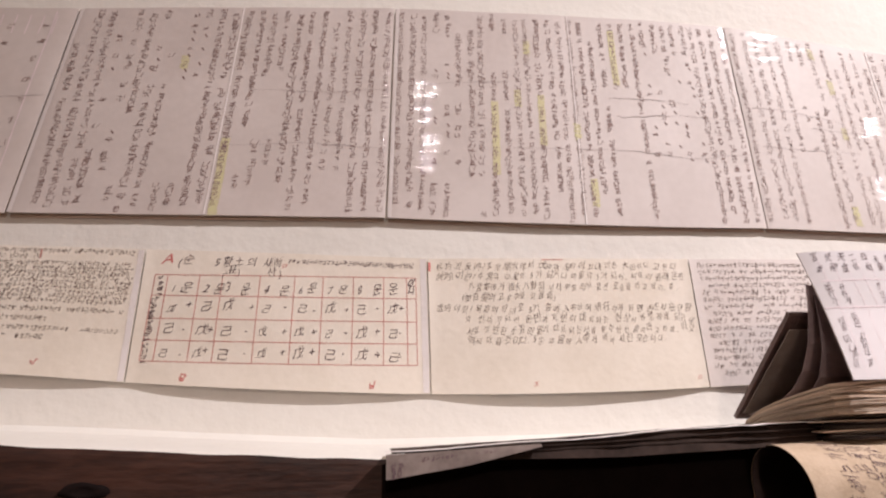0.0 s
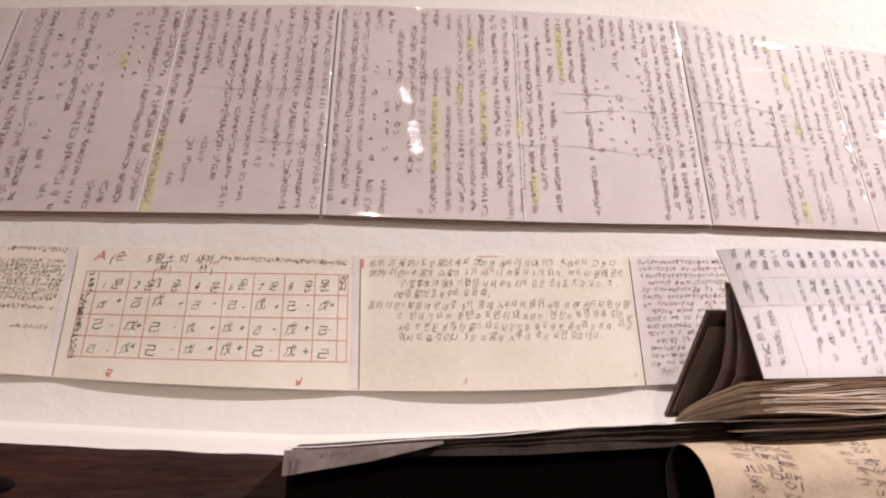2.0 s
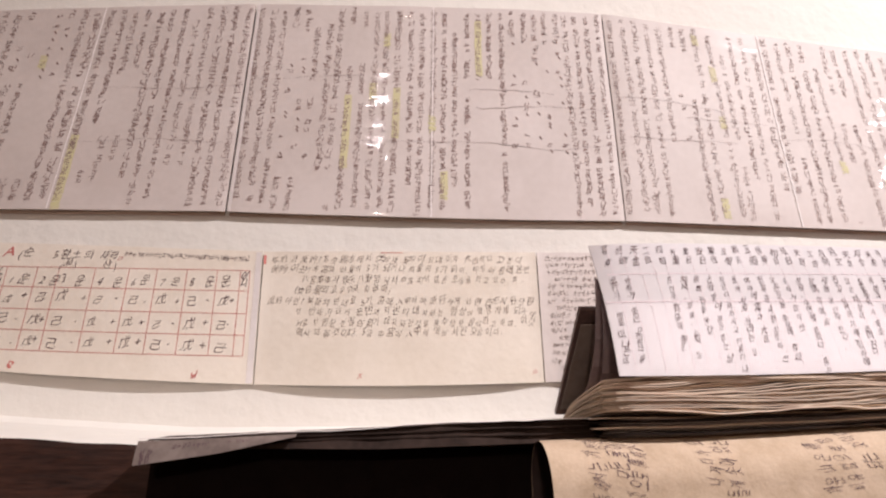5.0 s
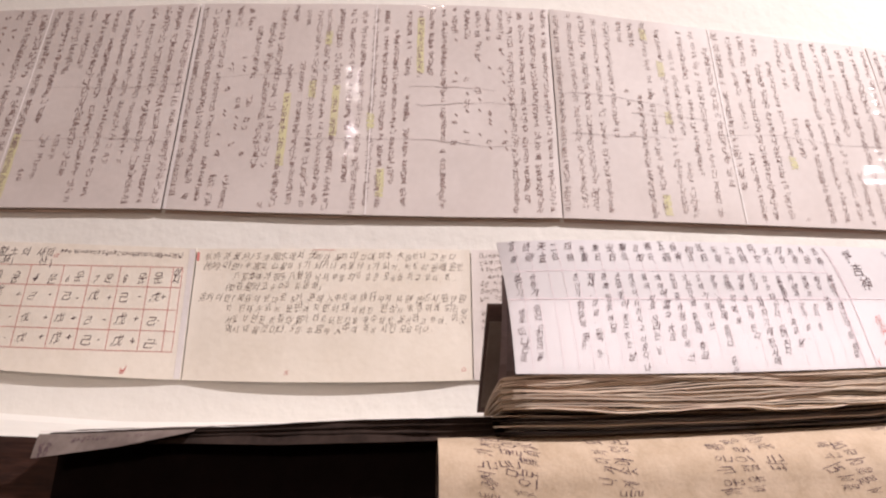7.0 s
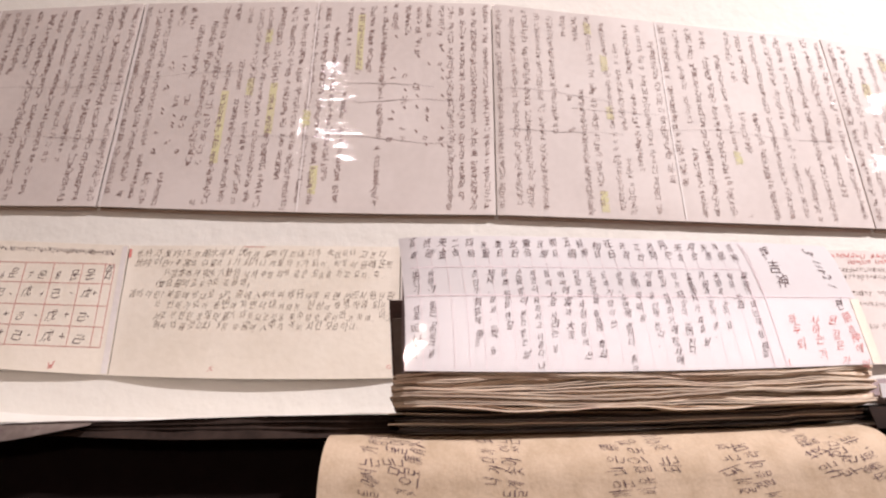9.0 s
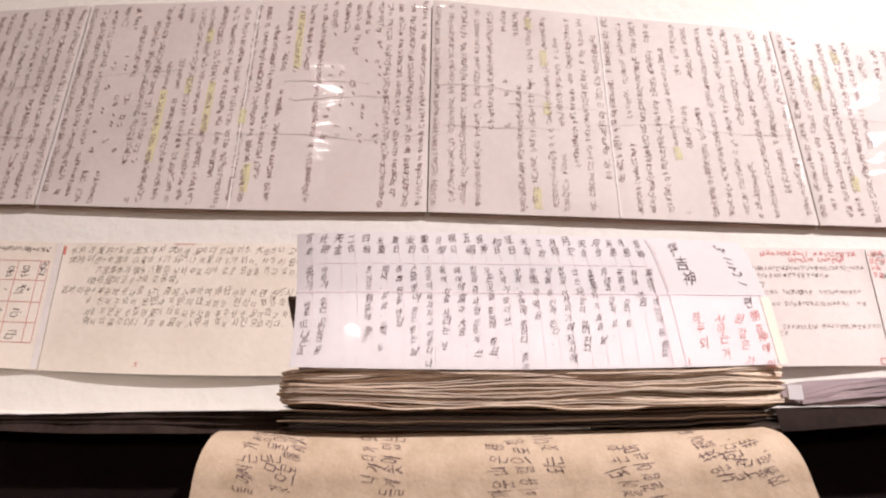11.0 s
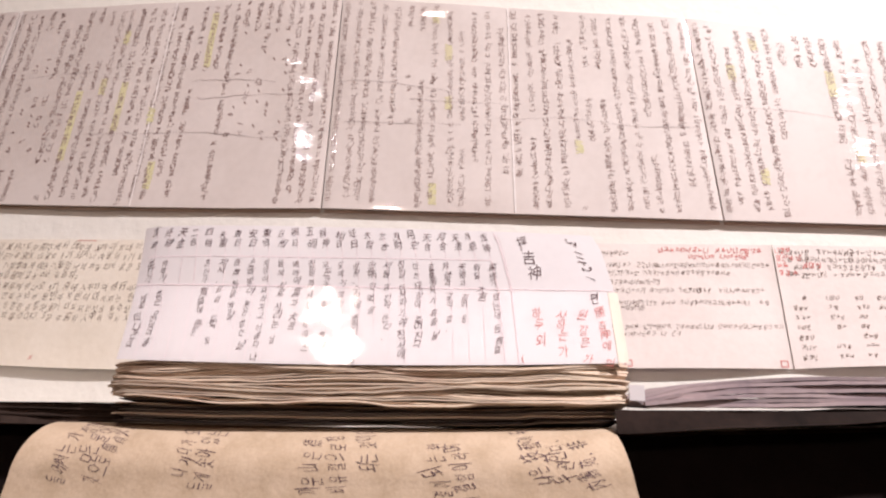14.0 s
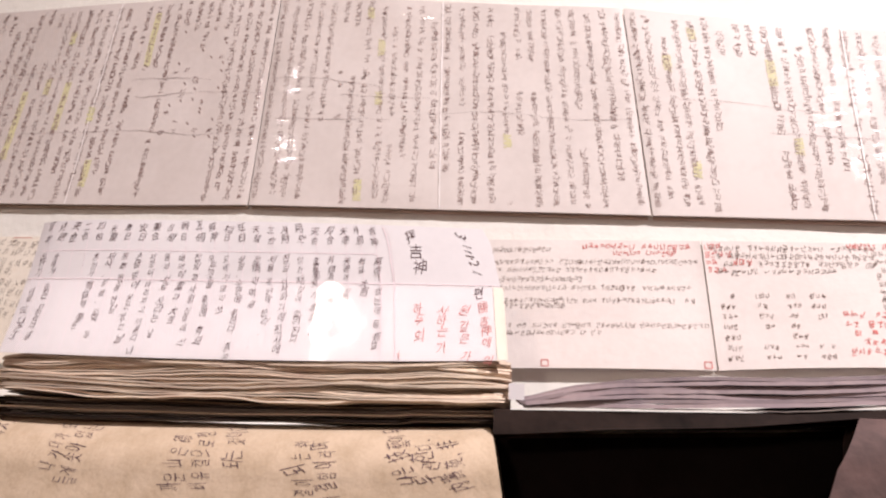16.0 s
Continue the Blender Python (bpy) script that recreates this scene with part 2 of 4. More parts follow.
class Marks:
    """Pen marks collected as short flat bars that follow a sheet's surface."""

    def __init__(self, P, wide, high, lift=0.004):
        self.P, self.wide, self.high, self.lift = P, wide, high, lift
        self.verts, self.faces = [], []

    def bar(self, x0, y0, x1, y1, w):
        """A bar from one place to another, in units from the sheet's upper left corner."""
        d = math.hypot(x1 - x0, y1 - y0) or 1e-6
        nx, ny = -(y1 - y0) / d * w / 2, (x1 - x0) / d * w / 2
        k = len(self.verts)
        for x, y in ((x0 + nx, y0 + ny), (x1 + nx, y1 + ny), (x1 - nx, y1 - ny), (x0 - nx, y0 - ny)):
            self.verts.append(self.P(x / self.wide, y / self.high, self.lift))
        self.faces.append((k, k + 3, k + 2, k + 1))

    def line(self, points, w):
        for a, b in zip(points, points[1:]):
            self.bar(*a, *b, w)

    def long(self, x0, y0, x1, y1, w, steps=12, wob=0.0, rng=random):
        last = (x0, y0)
        for i in range(1, steps + 1):
            q = (x0 + (x1 - x0) * i / steps + rng.uniform(-wob, wob), y0 + (y1 - y0) * i / steps + rng.uniform(-wob, wob))
            self.bar(*last, *q, w)
            last = q

    def sign(self, x, y, s, w, rng, turn=0.0, tall=1.15):
        """One illegible sign: a few pen bars in a cell of size s."""
        turn += rng.gauss(0, 0.10)
        c, n, pieces, press = math.cos(turn), math.sin(turn), [], 1.25 if rng.random() < 0.10 else 0.80

        def corner(x0, y0, x1, y1):
            k = rng.choice((0, 0, 0, 1, 1, 1, 2, 3, 4, 5, 5))
            if k == 0:
                return [[(x0, y0), (x1, y0), (x1 - 0.06, y1)]]
            if k == 1:
                return [[(x0, y0), (x0, y1), (x1, y1)]]
            if k == 2:
                return [[(x0, y0), (x1, y0), (x1, y1), (x0, y1), (x0, y0)]]
            if k == 3:
                xm, ym, rx, ry = (x0 + x1) / 2, (y0 + y1) / 2, (x1 - x0) / 2, (y1 - y0) / 2
                return [[(xm + rx * math.cos(q), ym + ry * math.sin(q)) for q in (0, 1.05, 2.1, 3.14, 4.2, 5.25, 6.28)]]
            if k == 4:
                return [[(x0, y0), (x1, y0)], [(x0, y1), (x1, y1)], [((x0 + x1) / 2, y0), (x0, y1)]]
            return [[((x0 + x1) / 2, y0), (x0, y1)], [((x0 + x1) / 2, y0 + 0.1), (x1, y1)]]

        low_part = rng.random() < 0.5
        bottom = 0.0 if low_part else 0.32
        if rng.random() < 0.62:
            pieces += corner(-0.40, -0.38, 0.02, bottom)
            pieces.append([(0.24, -0.46), (0.24 + rng.uniform(-0.04, 0.04), bottom + 0.08)])
            if rng.random() < 0.7:
                pieces.append([(0.24, -0.15), (0.44 if rng.random() < 0.6 else 0.06, -0.17)])
        else:
            pieces += corner(-0.30, -0.44, 0.26, -0.12)
            pieces.append([(-0.44, 0.05), (0.44, 0.0)])
            if rng.random() < 0.6:
                pieces.append([(0.0, -0.1), (0.0, 0.05)])
        if low_part:
            pieces += corner(-0.28, 0.17, 0.24, 0.44)
        shear, slope = rng.gauss(0.14, 0.12), rng.gauss(0.16, 0.10)
        for piece in pieces:
            jx, jy = rng.gauss(0, 0.035), rng.gauss(0, 0.035)
            pts = [((a + jx - shear * b + rng.gauss(0, 0.035)) * s * 0.86, (b + jy - slope * a + rng.gauss(0, 0.035)) * s * tall * 0.84) for a, b in piece]
            self.line([(x + c * px - n * py, y + n * px + c * py) for px, py in pts], press * w * rng.uniform(0.75, 1.25))

    def column(self, x, y0, y1, s, w, rng, lean=0.0, gap=0.12, pitch=0.95, tall=0.84):
        y = y0
        while y < y1:
            if rng.random() > gap:
                self.sign(x + lean * (y - y0) + rng.gauss(0, 0.09) * s, y, s * rng.uniform(0.85, 1.15), w, rng, 0.0, tall)
            y += s * pitch * rng.uniform(0.85, 1.15)

    def text_row(self, y, x0, x1, s, w, rng, lean=0.0, gap=0.14, pitch=0.95):
        x = x0
        while x < x1:
            if rng.random() > gap:
                self.sign(x, y + lean * (x - x0) + rng.gauss(0, 0.05) * s, s * rng.uniform(0.8, 1.12), w, rng)
            x += s * pitch * rng.uniform(0.85, 1.15)

    def words(self, body, x, y, s, turn=0.0, squash=1.0, thin=-0.010):
        """Legible writing, its lower left corner at (x, y), laid on the sheet."""
        rng, at, c, n = random.Random(len(body) + int(997 * x)), 0.0, math.cos(turn), math.sin(turn)
        for ch in body:
            wide = 0.36 if ch in " .,:?()-+1" else 0.62 if ch in "0123456789" else 1.0
            if ch != " ":
                verts, faces = glyph(ch, thin)
                k, tilt, grow, drop = len(self.verts), rng.gauss(0.0, 0.12), rng.uniform(0.80, 1.12), rng.gauss(0, 0.06)
                ct, st = math.cos(tilt), math.sin(tilt)
                slant, thinner, pen_seed = rng.gauss(0.22, 0.10), rng.uniform(0.82, 1.02), rng.uniform(0, 90)
                for vx, vy in verts:
                    # the unsteady strokes of a pen
                    wx = 0.09 * noise.noise((vx * 2.1, vy * 2.1, pen_seed)) + 0.03 * noise.noise((vx * 6, vy * 6, pen_seed))
                    wy = 0.09 * noise.noise((vx * 2.1, vy * 2.1, pen_seed + 31.7)) + 0.03 * noise.noise((vx * 6, vy * 6, pen_seed + 7.3))
                    vx, vy = (vx * thinner + wx + slant * vy) * grow, (vy + wy + 0.10 * vx) * grow
                    px, py = (at + ct * vx - st * vy) * s * squash, -(st * vx + ct * vy + drop) * s
                    self.verts.append(self.P((x + c * px - n * py) / self.wide, (y + n * px + c * py) / self.high, self.lift))
                self.faces += [tuple(k + i for i in f) for f in faces]
            at += wide * rng.uniform(0.9, 1.06)

    def stack(self, body, x, y, s, pitch=0.9, lean=0.0, thin=-0.011):
        """Legible writing, one upright character below the other."""
        y0 = y
        for ch in body:
            if ch != " ":
                self.words(ch, x - s * 0.5 + lean * (y - y0), y + s * 0.8, s, 0.0, 1.0, thin)
            y += s * pitch * (0.6 if ch in " .," else 1.0)

    def make(self, name, mat, parent, label=""):
        ob = mesh_object(name, self.verts, self.faces, mat, parent, label, smooth=False)
        ob["kind"] = "stuff"
        return ob


def lerp(table, x):
    """Straight interpolation in a short table of (x, value)."""
    xs, vs = zip(*table)
    return float(np.interp(x, xs, vs))


def four(tl, tr, bl, br, y, swell):
    """The surface of an upright sheet from its corners (x, z); y: its depth; swell(u, v): how far it stands off, in units."""
    def P(u, v, h=0.0):
        x = (tl[0] * (1 - u) + tr[0] * u) * (1 - v) + (bl[0] * (1 - u) + br[0] * u) * v
        z = (tl[1] * (1 - u) + tr[1] * u) * (1 - v) + (bl[1] * (1 - u) + br[1] * u) * v
        return W(x, y - swell(u, v) - h, z)
    return P


# ---- setting ----
def bow(x):
    """The line of the ledge, curved to fit the camera's view through a distorting lens."""
    return 1.12 + 0.0042 * (x - 2.3) ** 2


WALL_Y = 6.325
wall = box("wall_north", W(-34, WALL_Y, -16.4), W(60, WALL_Y + 1.6, 39), PLASTER)
tagged(wall, "white plastered wall behind the pasted manuscripts", "wall", kind="structure")
# unseen walls and ceiling, coloured to bounce warm light into the shade
for name, lo, hi in (("wall_south", (-34, -33.6, -16.4), (60, -32, 39)), ("wall_west", (-35.6, -33.6, -16.4), (-34, 8, 39)), ("wall_east", (60, -33.6, -16.4), (61.6, 8, 39))):
    tagged(box(name, W(*lo), W(*hi), ROOM), "unseen cream room wall that warms bounced light", "wall", kind="structure")
tagged(box("floor", W(-35.6, -33.6, -17.4), W(61.6, 8, -16.4), FLOOR), "dark brown floor of the exhibition room", "floor", kind="structure")
tagged(box("ceiling", W(-35.6, -33.6, 39), W(61.6, 8, 40), ROOM), "unseen cream ceiling that warms bounced light", "ceiling", kind="structure")


def swept(name, x0, x1, steps, section, mat, parent=None, label=""):
    """A profile section(x) of (y, z) swept along the wall."""
    verts, faces = [], []
    for i in range(steps + 1):
        x = x0 + (x1 - x0) * i / steps
        ring = section(x)
        verts += [W(x, y, z) for y, z in ring]
    n = len(ring)
    for i in range(steps):
        for j in range(n):
            a, b = i * n + j, i * n + (j + 1) % n
            faces.append((a, a + n, b + n, b))
    faces += [tuple(range(n)), tuple(range(len(verts) - 1, len(verts) - n - 1, -1))]
    return mesh_object(name, verts, faces, mat, parent, label, smooth=False)


WOOD_Y = 5.25


def wood_top(x):
    return lerp(((-20, 2.2), (-3.3, 1.335), (-1.4, 1.195), (0.0, 1.105), (6, 1.09), (9, 1.27), (12, 1.46), (26, 2.0)), x)


ledge = swept("plaster_ledge", -20, 26, 90, lambda x: [(WALL_Y - 0.002, wood_top(x) - 0.3), (WOOD_Y + 0.03, wood_top(x) - 0.3), (WOOD_Y + 0.03, wood_top(x) - 0.02), (WOOD_Y + 0.05, wood_top(x)), (5.6, wood_top(x) + 0.008), (5.95, wood_top(x) + 0.02), (6.2, wood_top(x) + 0.045), (WALL_Y - 0.002, wood_top(x) + 0.10)], PLASTER)
tagged(ledge, "white plastered ledge on top of the dark beam", "ledge", kind="structure")


def beam_face(x):
    w = 0.012 * noise.noise((x * 0.9, 3.1, 0.0)) + 0.006 * noise.noise((x * 4.0, 8.0, 0.0))
    t = wood_top(x) - 0.012 + 0.014 * noise.noise((x * 2.2, 0.0, 5.0))
    return [(WALL_Y - 0.002, -0.9), (WOOD_Y - w, -0.9), (WOOD_Y - 0.01 - w, 0.2), (WOOD_Y - w + 0.01, t - 0.05), (WOOD_Y - w + 0.02, t), (WOOD_Y + 0.028, t), (WALL_Y - 0.002, t - 0.31)]


beam = thing("wooden_beam", "dark reddish-brown old wooden beam with a knot", "beam")
swept("timber", -20, 26, 260, beam_face, WOOD, beam)


def knot(x, z, a, b):
    verts, faces = [W(x, WOOD_Y - 0.012, z)], []
    for r, (k, off) in enumerate(((0.45, -0.03), (0.75, -0.035), (1.0, -0.016))):
        for i in range(22):
            t = i / 22 * math.tau
            j = 1 + 0.25 * noise.noise((math.cos(t) * 1.3 + x, math.sin(t) * 1.3, r * 0.3))
            verts.append(W(x + a * k * j * math.cos(t), WOOD_Y + off, z + b * k * j * math.sin(t)))
    for i in range(22):
        faces.append((0, 1 + i, 1 + (i + 1) % 22))
        for r in range(2):
            p, q = 1 + r * 22, 1 + (r + 1) * 22
            faces.append((p + i, q + i, q + (i + 1) % 22, p + (i + 1) % 22))
    return mesh_object("knot", verts, faces, BLACK, beam, "blackened knot hole")


knot(-2.52, 0.93, 0.20, 0.075)

# black sheet added to stand in for the dark void below the ledge
cloth = swept("black_cloth", 0.03, 20, 80, lambda x: [(WOOD_Y - 0.022, -0.85), (WOOD_Y - 0.045, -0.85), (WOOD_Y - 0.045, wood_top(x) - 0.05), (WOOD_Y - 0.022, wood_top(x) - 0.05)], BLACK)
tagged(cloth, "black sheet over the beam front, standing for dark void", "cloth")
low = swept("low_shelf", 0.03, 20, 4, lambda x: [(WOOD_Y - 0.08, 0.1), (3.6, 0.1), (3.6, 0.3), (WOOD_Y - 0.08, 0.3)], BLACK)
tagged(low, "black shelf below the ledge under the propped sheets", "shelf")

# ---- upper manuscripts: folded sheets in clear film ----
TOP = ((-9.5, 6.3), (-4.2, 6.72), (-2.2, 6.93), (0.14, 7.12), (2.74, 7.22), (5.38, 7.24), (8.0, 6.95), (10.3, 6.72), (13.4, 6.2), (16, 5.9))
BOTTOM = ((-9.5, 3.85), (-4.25, 3.83), (0.06, 3.87), (2.65, 3.83), (5.43, 3.84), (8.2, 3.78), (10.55, 3.73), (13.0, 3.68), (16, 3.6))
FOLDS = [(-9.4, -9.2), (-4.03, -4.36), (0.16, 0.06), (5.39, 5.42), (10.32, 10.52), (15.6, 15.3)]
# yellow marks: sheet, across, from, to
YELLOWS = [(1, 0.50, 0.66, 1.0), (1, 0.338, 0.26, 0.33), (2, 0.27, 0.46, 0.80), (2, 0.35, 0.40, 0.48), (2, 0.405, 0.42, 0.66), (2, 0.36, 0.15, 0.22),
           (2, 0.64, 0.07, 0.35), (2, 0.515, 0.55, 0.62), (2, 0.53, 0.80, 0.92), (3, 0.325, 0.22, 0.30), (3, 0.32, 0.48, 0.54), (3, 0.305, 0.88, 0.97), (3, 0.66, 0.66, 0.72), (3, 0.285, 0.05, 0.11),
           (4, 0.10, 0.24, 0.32), (4, 0.14, 0.08, 0.14), (4, 0.33, 0.22, 0.36), (4, 0.37, 0.62, 0.70), (4, 0.12, 0.76, 0.83)]


# column spacing, bare patches and sparse lists of each sheet: across from, to, down from, to
COLUMN = (0.196, 0.178, 0.170, 0.192, 0.168)
BLANKS = [[], [(0.0, 0.05, 0.0, 0.2), (0.34, 0.42, 0.40, 0.86), (0.21, 0.27, 0.55, 0.88), (0.54, 0.70, 0.88, 1), (0.60, 0.66, 0.34, 0.66), (0.80, 0.88, 0.80, 1), (0.53, 0.57, 0.60, 0.80)],
          [(0.595, 0.68, 0.36, 1), (0.72, 0.865, 0.70, 1), (0.15, 0.25, 0.80, 0.97), (0.27, 0.31, 0.10, 0.30)],
          [(0.19, 0.26, 0.15, 0.38), (0.15, 0.22, 0.62, 1), (0.34, 0.40, 0.58, 0.72), (0.44, 0.49, 0.84, 1), (0.53, 0.57, 0.55, 0.66), (0.70, 0.77, 0.30, 0.46), (0.67, 0.74, 0.66, 0.95), (0.85, 0.90, 0.52, 0.72)],
          [(0.20, 0.32, 0.20, 0.6), (0.185, 0.33, 0.6, 1), (0.57, 0.62, 0.3, 0.5), (0.75, 0.82, 0.6, 0.9)]]
LISTS = [[], [(0.26, 0.43, 0.05, 0.40), (0.14, 0.21, 0.15, 0.75)], [(0.725, 0.86, 0.17, 0.70), (0.09, 0.15, 0.12, 0.85), (0.16, 0.20, 0.40, 0.85)], [(0.20, 0.25, 0.40, 0.6)], []]


def upper_sheet(n, rng):
    (t0, b0), (t1, b1) = FOLDS[n], FOLDS[n + 1]
    g = 0.010
    tl, tr = (t0 + g, lerp(TOP, t0)), (t1 - g, lerp(TOP, t1))
    bl, br = (b0 + g, lerp(BOTTOM, b0)), (b1 - g, lerp(BOTTOM, b1))
    tm = lerp(TOP, (t0 + t1) / 2) - (tl[1] + tr[1]) / 2
    bmid = lerp(BOTTOM, (b0 + b1) / 2) - (bl[1] + br[1]) / 2
    wide, high = (t1 - t0 + b1 - b0) / 2, tl[1] - bl[1]
    base = four(tl, tr, bl, br, 6.235, lambda u, v: 0.0)
    ph = rng.uniform(0, 9)

    def P(u, v, h=0.0):
        p = base(u, v, 0.0)
        edge = min(u, 1 - u)
        dip = 0.012 * math.exp(-edge * wide / 0.035) + 0.006 * math.exp(-abs(u - 0.5) * wide / 0.03)
        ripple = 0.010 * math.sin(7 * u + ph) * math.sin(3.2 * v + ph) + 0.010 * noise.noise((u * 6, v * 3, ph))
        arch = (tm * (1 - v) + bmid * v) * 4 * u * (1 - u)
        p.y += (dip - ripple - h) * S
        p.z += arch * S
        return p

    ob = thing("manuscript_sheet", "folded handwritten sheet in glossy clear film pasted on the white wall", "manuscript", "upper row of manuscripts")
    slab("film_sheet", P, 64, 30, 0.03, FILMED, ob)
    # the folded layers behind, a little lower; brown partly painted for the shadow band
    back = lambda u, v, h=0.0: P(u, v, h - 0.055) + Vector((0, 0, (0.014 - 0.05 * v) * S))
    slab("back_leaf", back, 24, 8, 0.022, FOLDED, ob, "folded paper behind the film, browned as its shadow band", 0.004, 0.996, 0.004, 0.999)
    # folded margins along the left edge
    if n in (1, 2):
        margin = Marks(P, wide, high, 0.008)
        margin.long(0.035, 0.005, 0.035, high - 0.005, 0.05, 24, 0.002, rng)
        margin.make("folded_margin", PALE, ob, "pale folded margin")
    # fold lines
    fold = Marks(P, wide, high, 0.006)
    fold.long(wide * 0.5, 0.01, wide * 0.5, high - 0.01, 0.020, 24, 0.003, rng)
    fold.make("fold_line", PALE, ob, "pale fold")
    crack = Marks(P, wide, high, 0.006)
    spans = {0: [(0.5, 1, 0.45)], 1: [(0.56, 0.98, 0.43), (0.51, 0.98, 0.69)], 2: [(0.02, 0.30, 0.38), (0.62, 0.98, 0.50), (0.30, 0.98, 0.67), (0.60, 0.83, 0.42)],
             3: [(0.02, 0.32, 0.44), (0.22, 0.46, 0.50), (0.04, 0.36, 0.62), (0.46, 0.98, 0.57)], 4: [(0.1, 0.42, 0.46), (0.3, 0.8, 0.6)]}[n]
    for a, b, v in spans:
        x, y = a * wide, v * high
        while x < b * wide:
            nx = x + 0.09
            ny = v * high + 0.10 * noise.noise((nx * 0.8, v * 30, n)) + 0.02 * noise.noise((nx * 5, v * 9, n))
            crack.bar(x, y, nx, ny, 0.002 + 0.009 * abs(noise.noise((nx * 2, n, v))))
            x, y = nx, ny
    crack.make("crease", CREASE, ob, "dark slit in the film")
    ink, mark = Marks(P, wide, high), Marks(P, wide, high, 0.003)
    cols = int(wide / COLUMN[n])
    for s, a, v0, v1 in YELLOWS:
        if s == n:
            a = (round(a * cols - 0.5) + 0.5) / cols
            mark.long(a * wide, v0 * high, a * wide, v1 * high, 0.105, 10, 0.008, rng)
    if mark.verts:
        mark.make("marker_stroke", YELLOW, ob, "yellow highlighter strokes")
    for c in range(cols):
        a = (c + 0.5) / cols
        if n == 0:
            # wide-set list beside the red rules
            if c % 2 == 0:
                ink.column(a * wide, 0.10 * high, 0.95 * high, 0.105, 0.010, rng, 0.0, 0.1, 2.3)
            continue
        x = a * wide + rng.gauss(0, 0.010)
        start = rng.uniform(0.02, 0.05) if rng.random() < 0.85 else rng.uniform(0.06, 0.16)
        end = rng.uniform(0.955, 0.985) if rng.random() < 0.8 else rng.uniform(0.75, 0.95)
        # strokes thinned on the right sheets in place of glare over them
        size, pen = rng.uniform(0.096, 0.118), rng.choice((0.0085, 0.0095, 0.0105, 0.0115)) * (1.0 if n < 3 else 0.74)
        lean = rng.gauss(-0.004, 0.005) + (0.075 * max(0.0, 1 - a / 0.3) if n == 1 else 0.0)
        y = start * high
        while y < end * high:
            v = y / high
            u = a + lean * (v - start) * high / wide
            bare = any(u0 < u < u1 and v0 < v < v1 for u0, u1, v0, v1 in BLANKS[n])
            sparse = any(u0 < u < u1 and v0 < v < v1 for u0, u1, v0, v1 in LISTS[n])
            if not bare and (not sparse or rng.random() < 0.3) and rng.random() > 0.045:
                if sparse and rng.random() < 0.5:
                    ink.bar(x + lean * (y - start * high), y, x + lean * (y - start * high) + 0.035, y + 0.045, 0.020)
                else:
                    ink.sign(x + lean * (y - start * high) + rng.gauss(0, 0.07) * size, y, size * rng.uniform(0.8, 1.15), pen, rng, 0.0, 0.84)
            y += size * 0.62 * rng.uniform(0.8, 1.15) + (size * 0.5 if rng.random() < 0.07 else 0.0)
    ink.make("handwriting", FAINT, ob, "dense columns of dark handwriting")
    if n == 0:
        red = Marks(P, wide, high)
        for k in range(9):
            red.long(wide * (0.72 + 0.03 * k), 0.1, wide * (0.72 + 0.03 * k), 0.35, 0.012, 4, 0.003, rng)
        red.long(wide * 0.955, 0.05, wide * 0.955, high * 0.95, 0.014, 12, 0.003, rng)
        red.make("red_rule", ROSE_INK, ob, "thin red rules")
    return ob


for n in range(5):
    upper_sheet(n, random.Random(40 + n))

# ---- lower manuscripts: bare paper pages ----
LTOP = ((-6.4, 3.46), (-4.3, 3.44), (-2.83, 3.42), (0.51, 3.345), (4.17, 3.385), (7.6, 3.40), (11.08, 3.435), (13, 3.43), (14.6, 3.42))
LBOT = ((-6.4, 2.15), (-4.0, 2.0), (-2.83, 1.885), (-1.0, 1.76), (0.5, 1.69), (1.8, 1.655), (4.17, 1.70), (7.6, 1.82), (9, 1.90), (11.08, 1.965), (12.8, 2.07), (14.6, 2.1))
LFOLDS = [(-6.3, -6.25), (-2.77, -2.79), (0.585, 0.61), (4.15, 4.17), (7.60, 7.62), (11.05, 11.10), (14.5, 14.5)]


def lower_page(n, mat, rng):
    (t0, b0), (t1, b1) = LFOLDS[n], LFOLDS[n + 1]
    g = 0.009
    tl, tr, bl, br = (t0 + g, lerp(LTOP, t0)), (t1 - g, lerp(LTOP, t1)), (b0 + g, lerp(LBOT, b0)), (b1 - g, lerp(LBOT, b1))
    wide, high = t1 - t0, (tl[1] - bl[1] + tr[1] - br[1]) / 2
    base = four(tl, tr, bl, br, 6.295, lambda u, v: 0.0)
    bm = lerp(LBOT, (b0 + b1) / 2) - (bl[1] + br[1]) / 2
    belly = rng.uniform(0.07, 0.10)

    def P(u, v, h=0.0):
        p = base(u, v)
        hump = belly * (0.35 + 0.65 * v) * max(4 * u * (1 - u), 0.0) ** 0.8
        ridge = 0.022 * math.exp(-min(u, 1 - u) * wide / 0.03)
        p.y -= (hump + ridge * 0.6 + h + 0.008 * noise.noise((u * 4, v * 3, n))) * S
        p.z += bm * v * 4 * u * (1 - u) * S
        return p

    ob = thing("manuscript_page", "", "manuscript", "lower row of manuscripts")
    slab("page", P, 44, 16, 0.012, mat, ob)
    return ob, P, wide, high


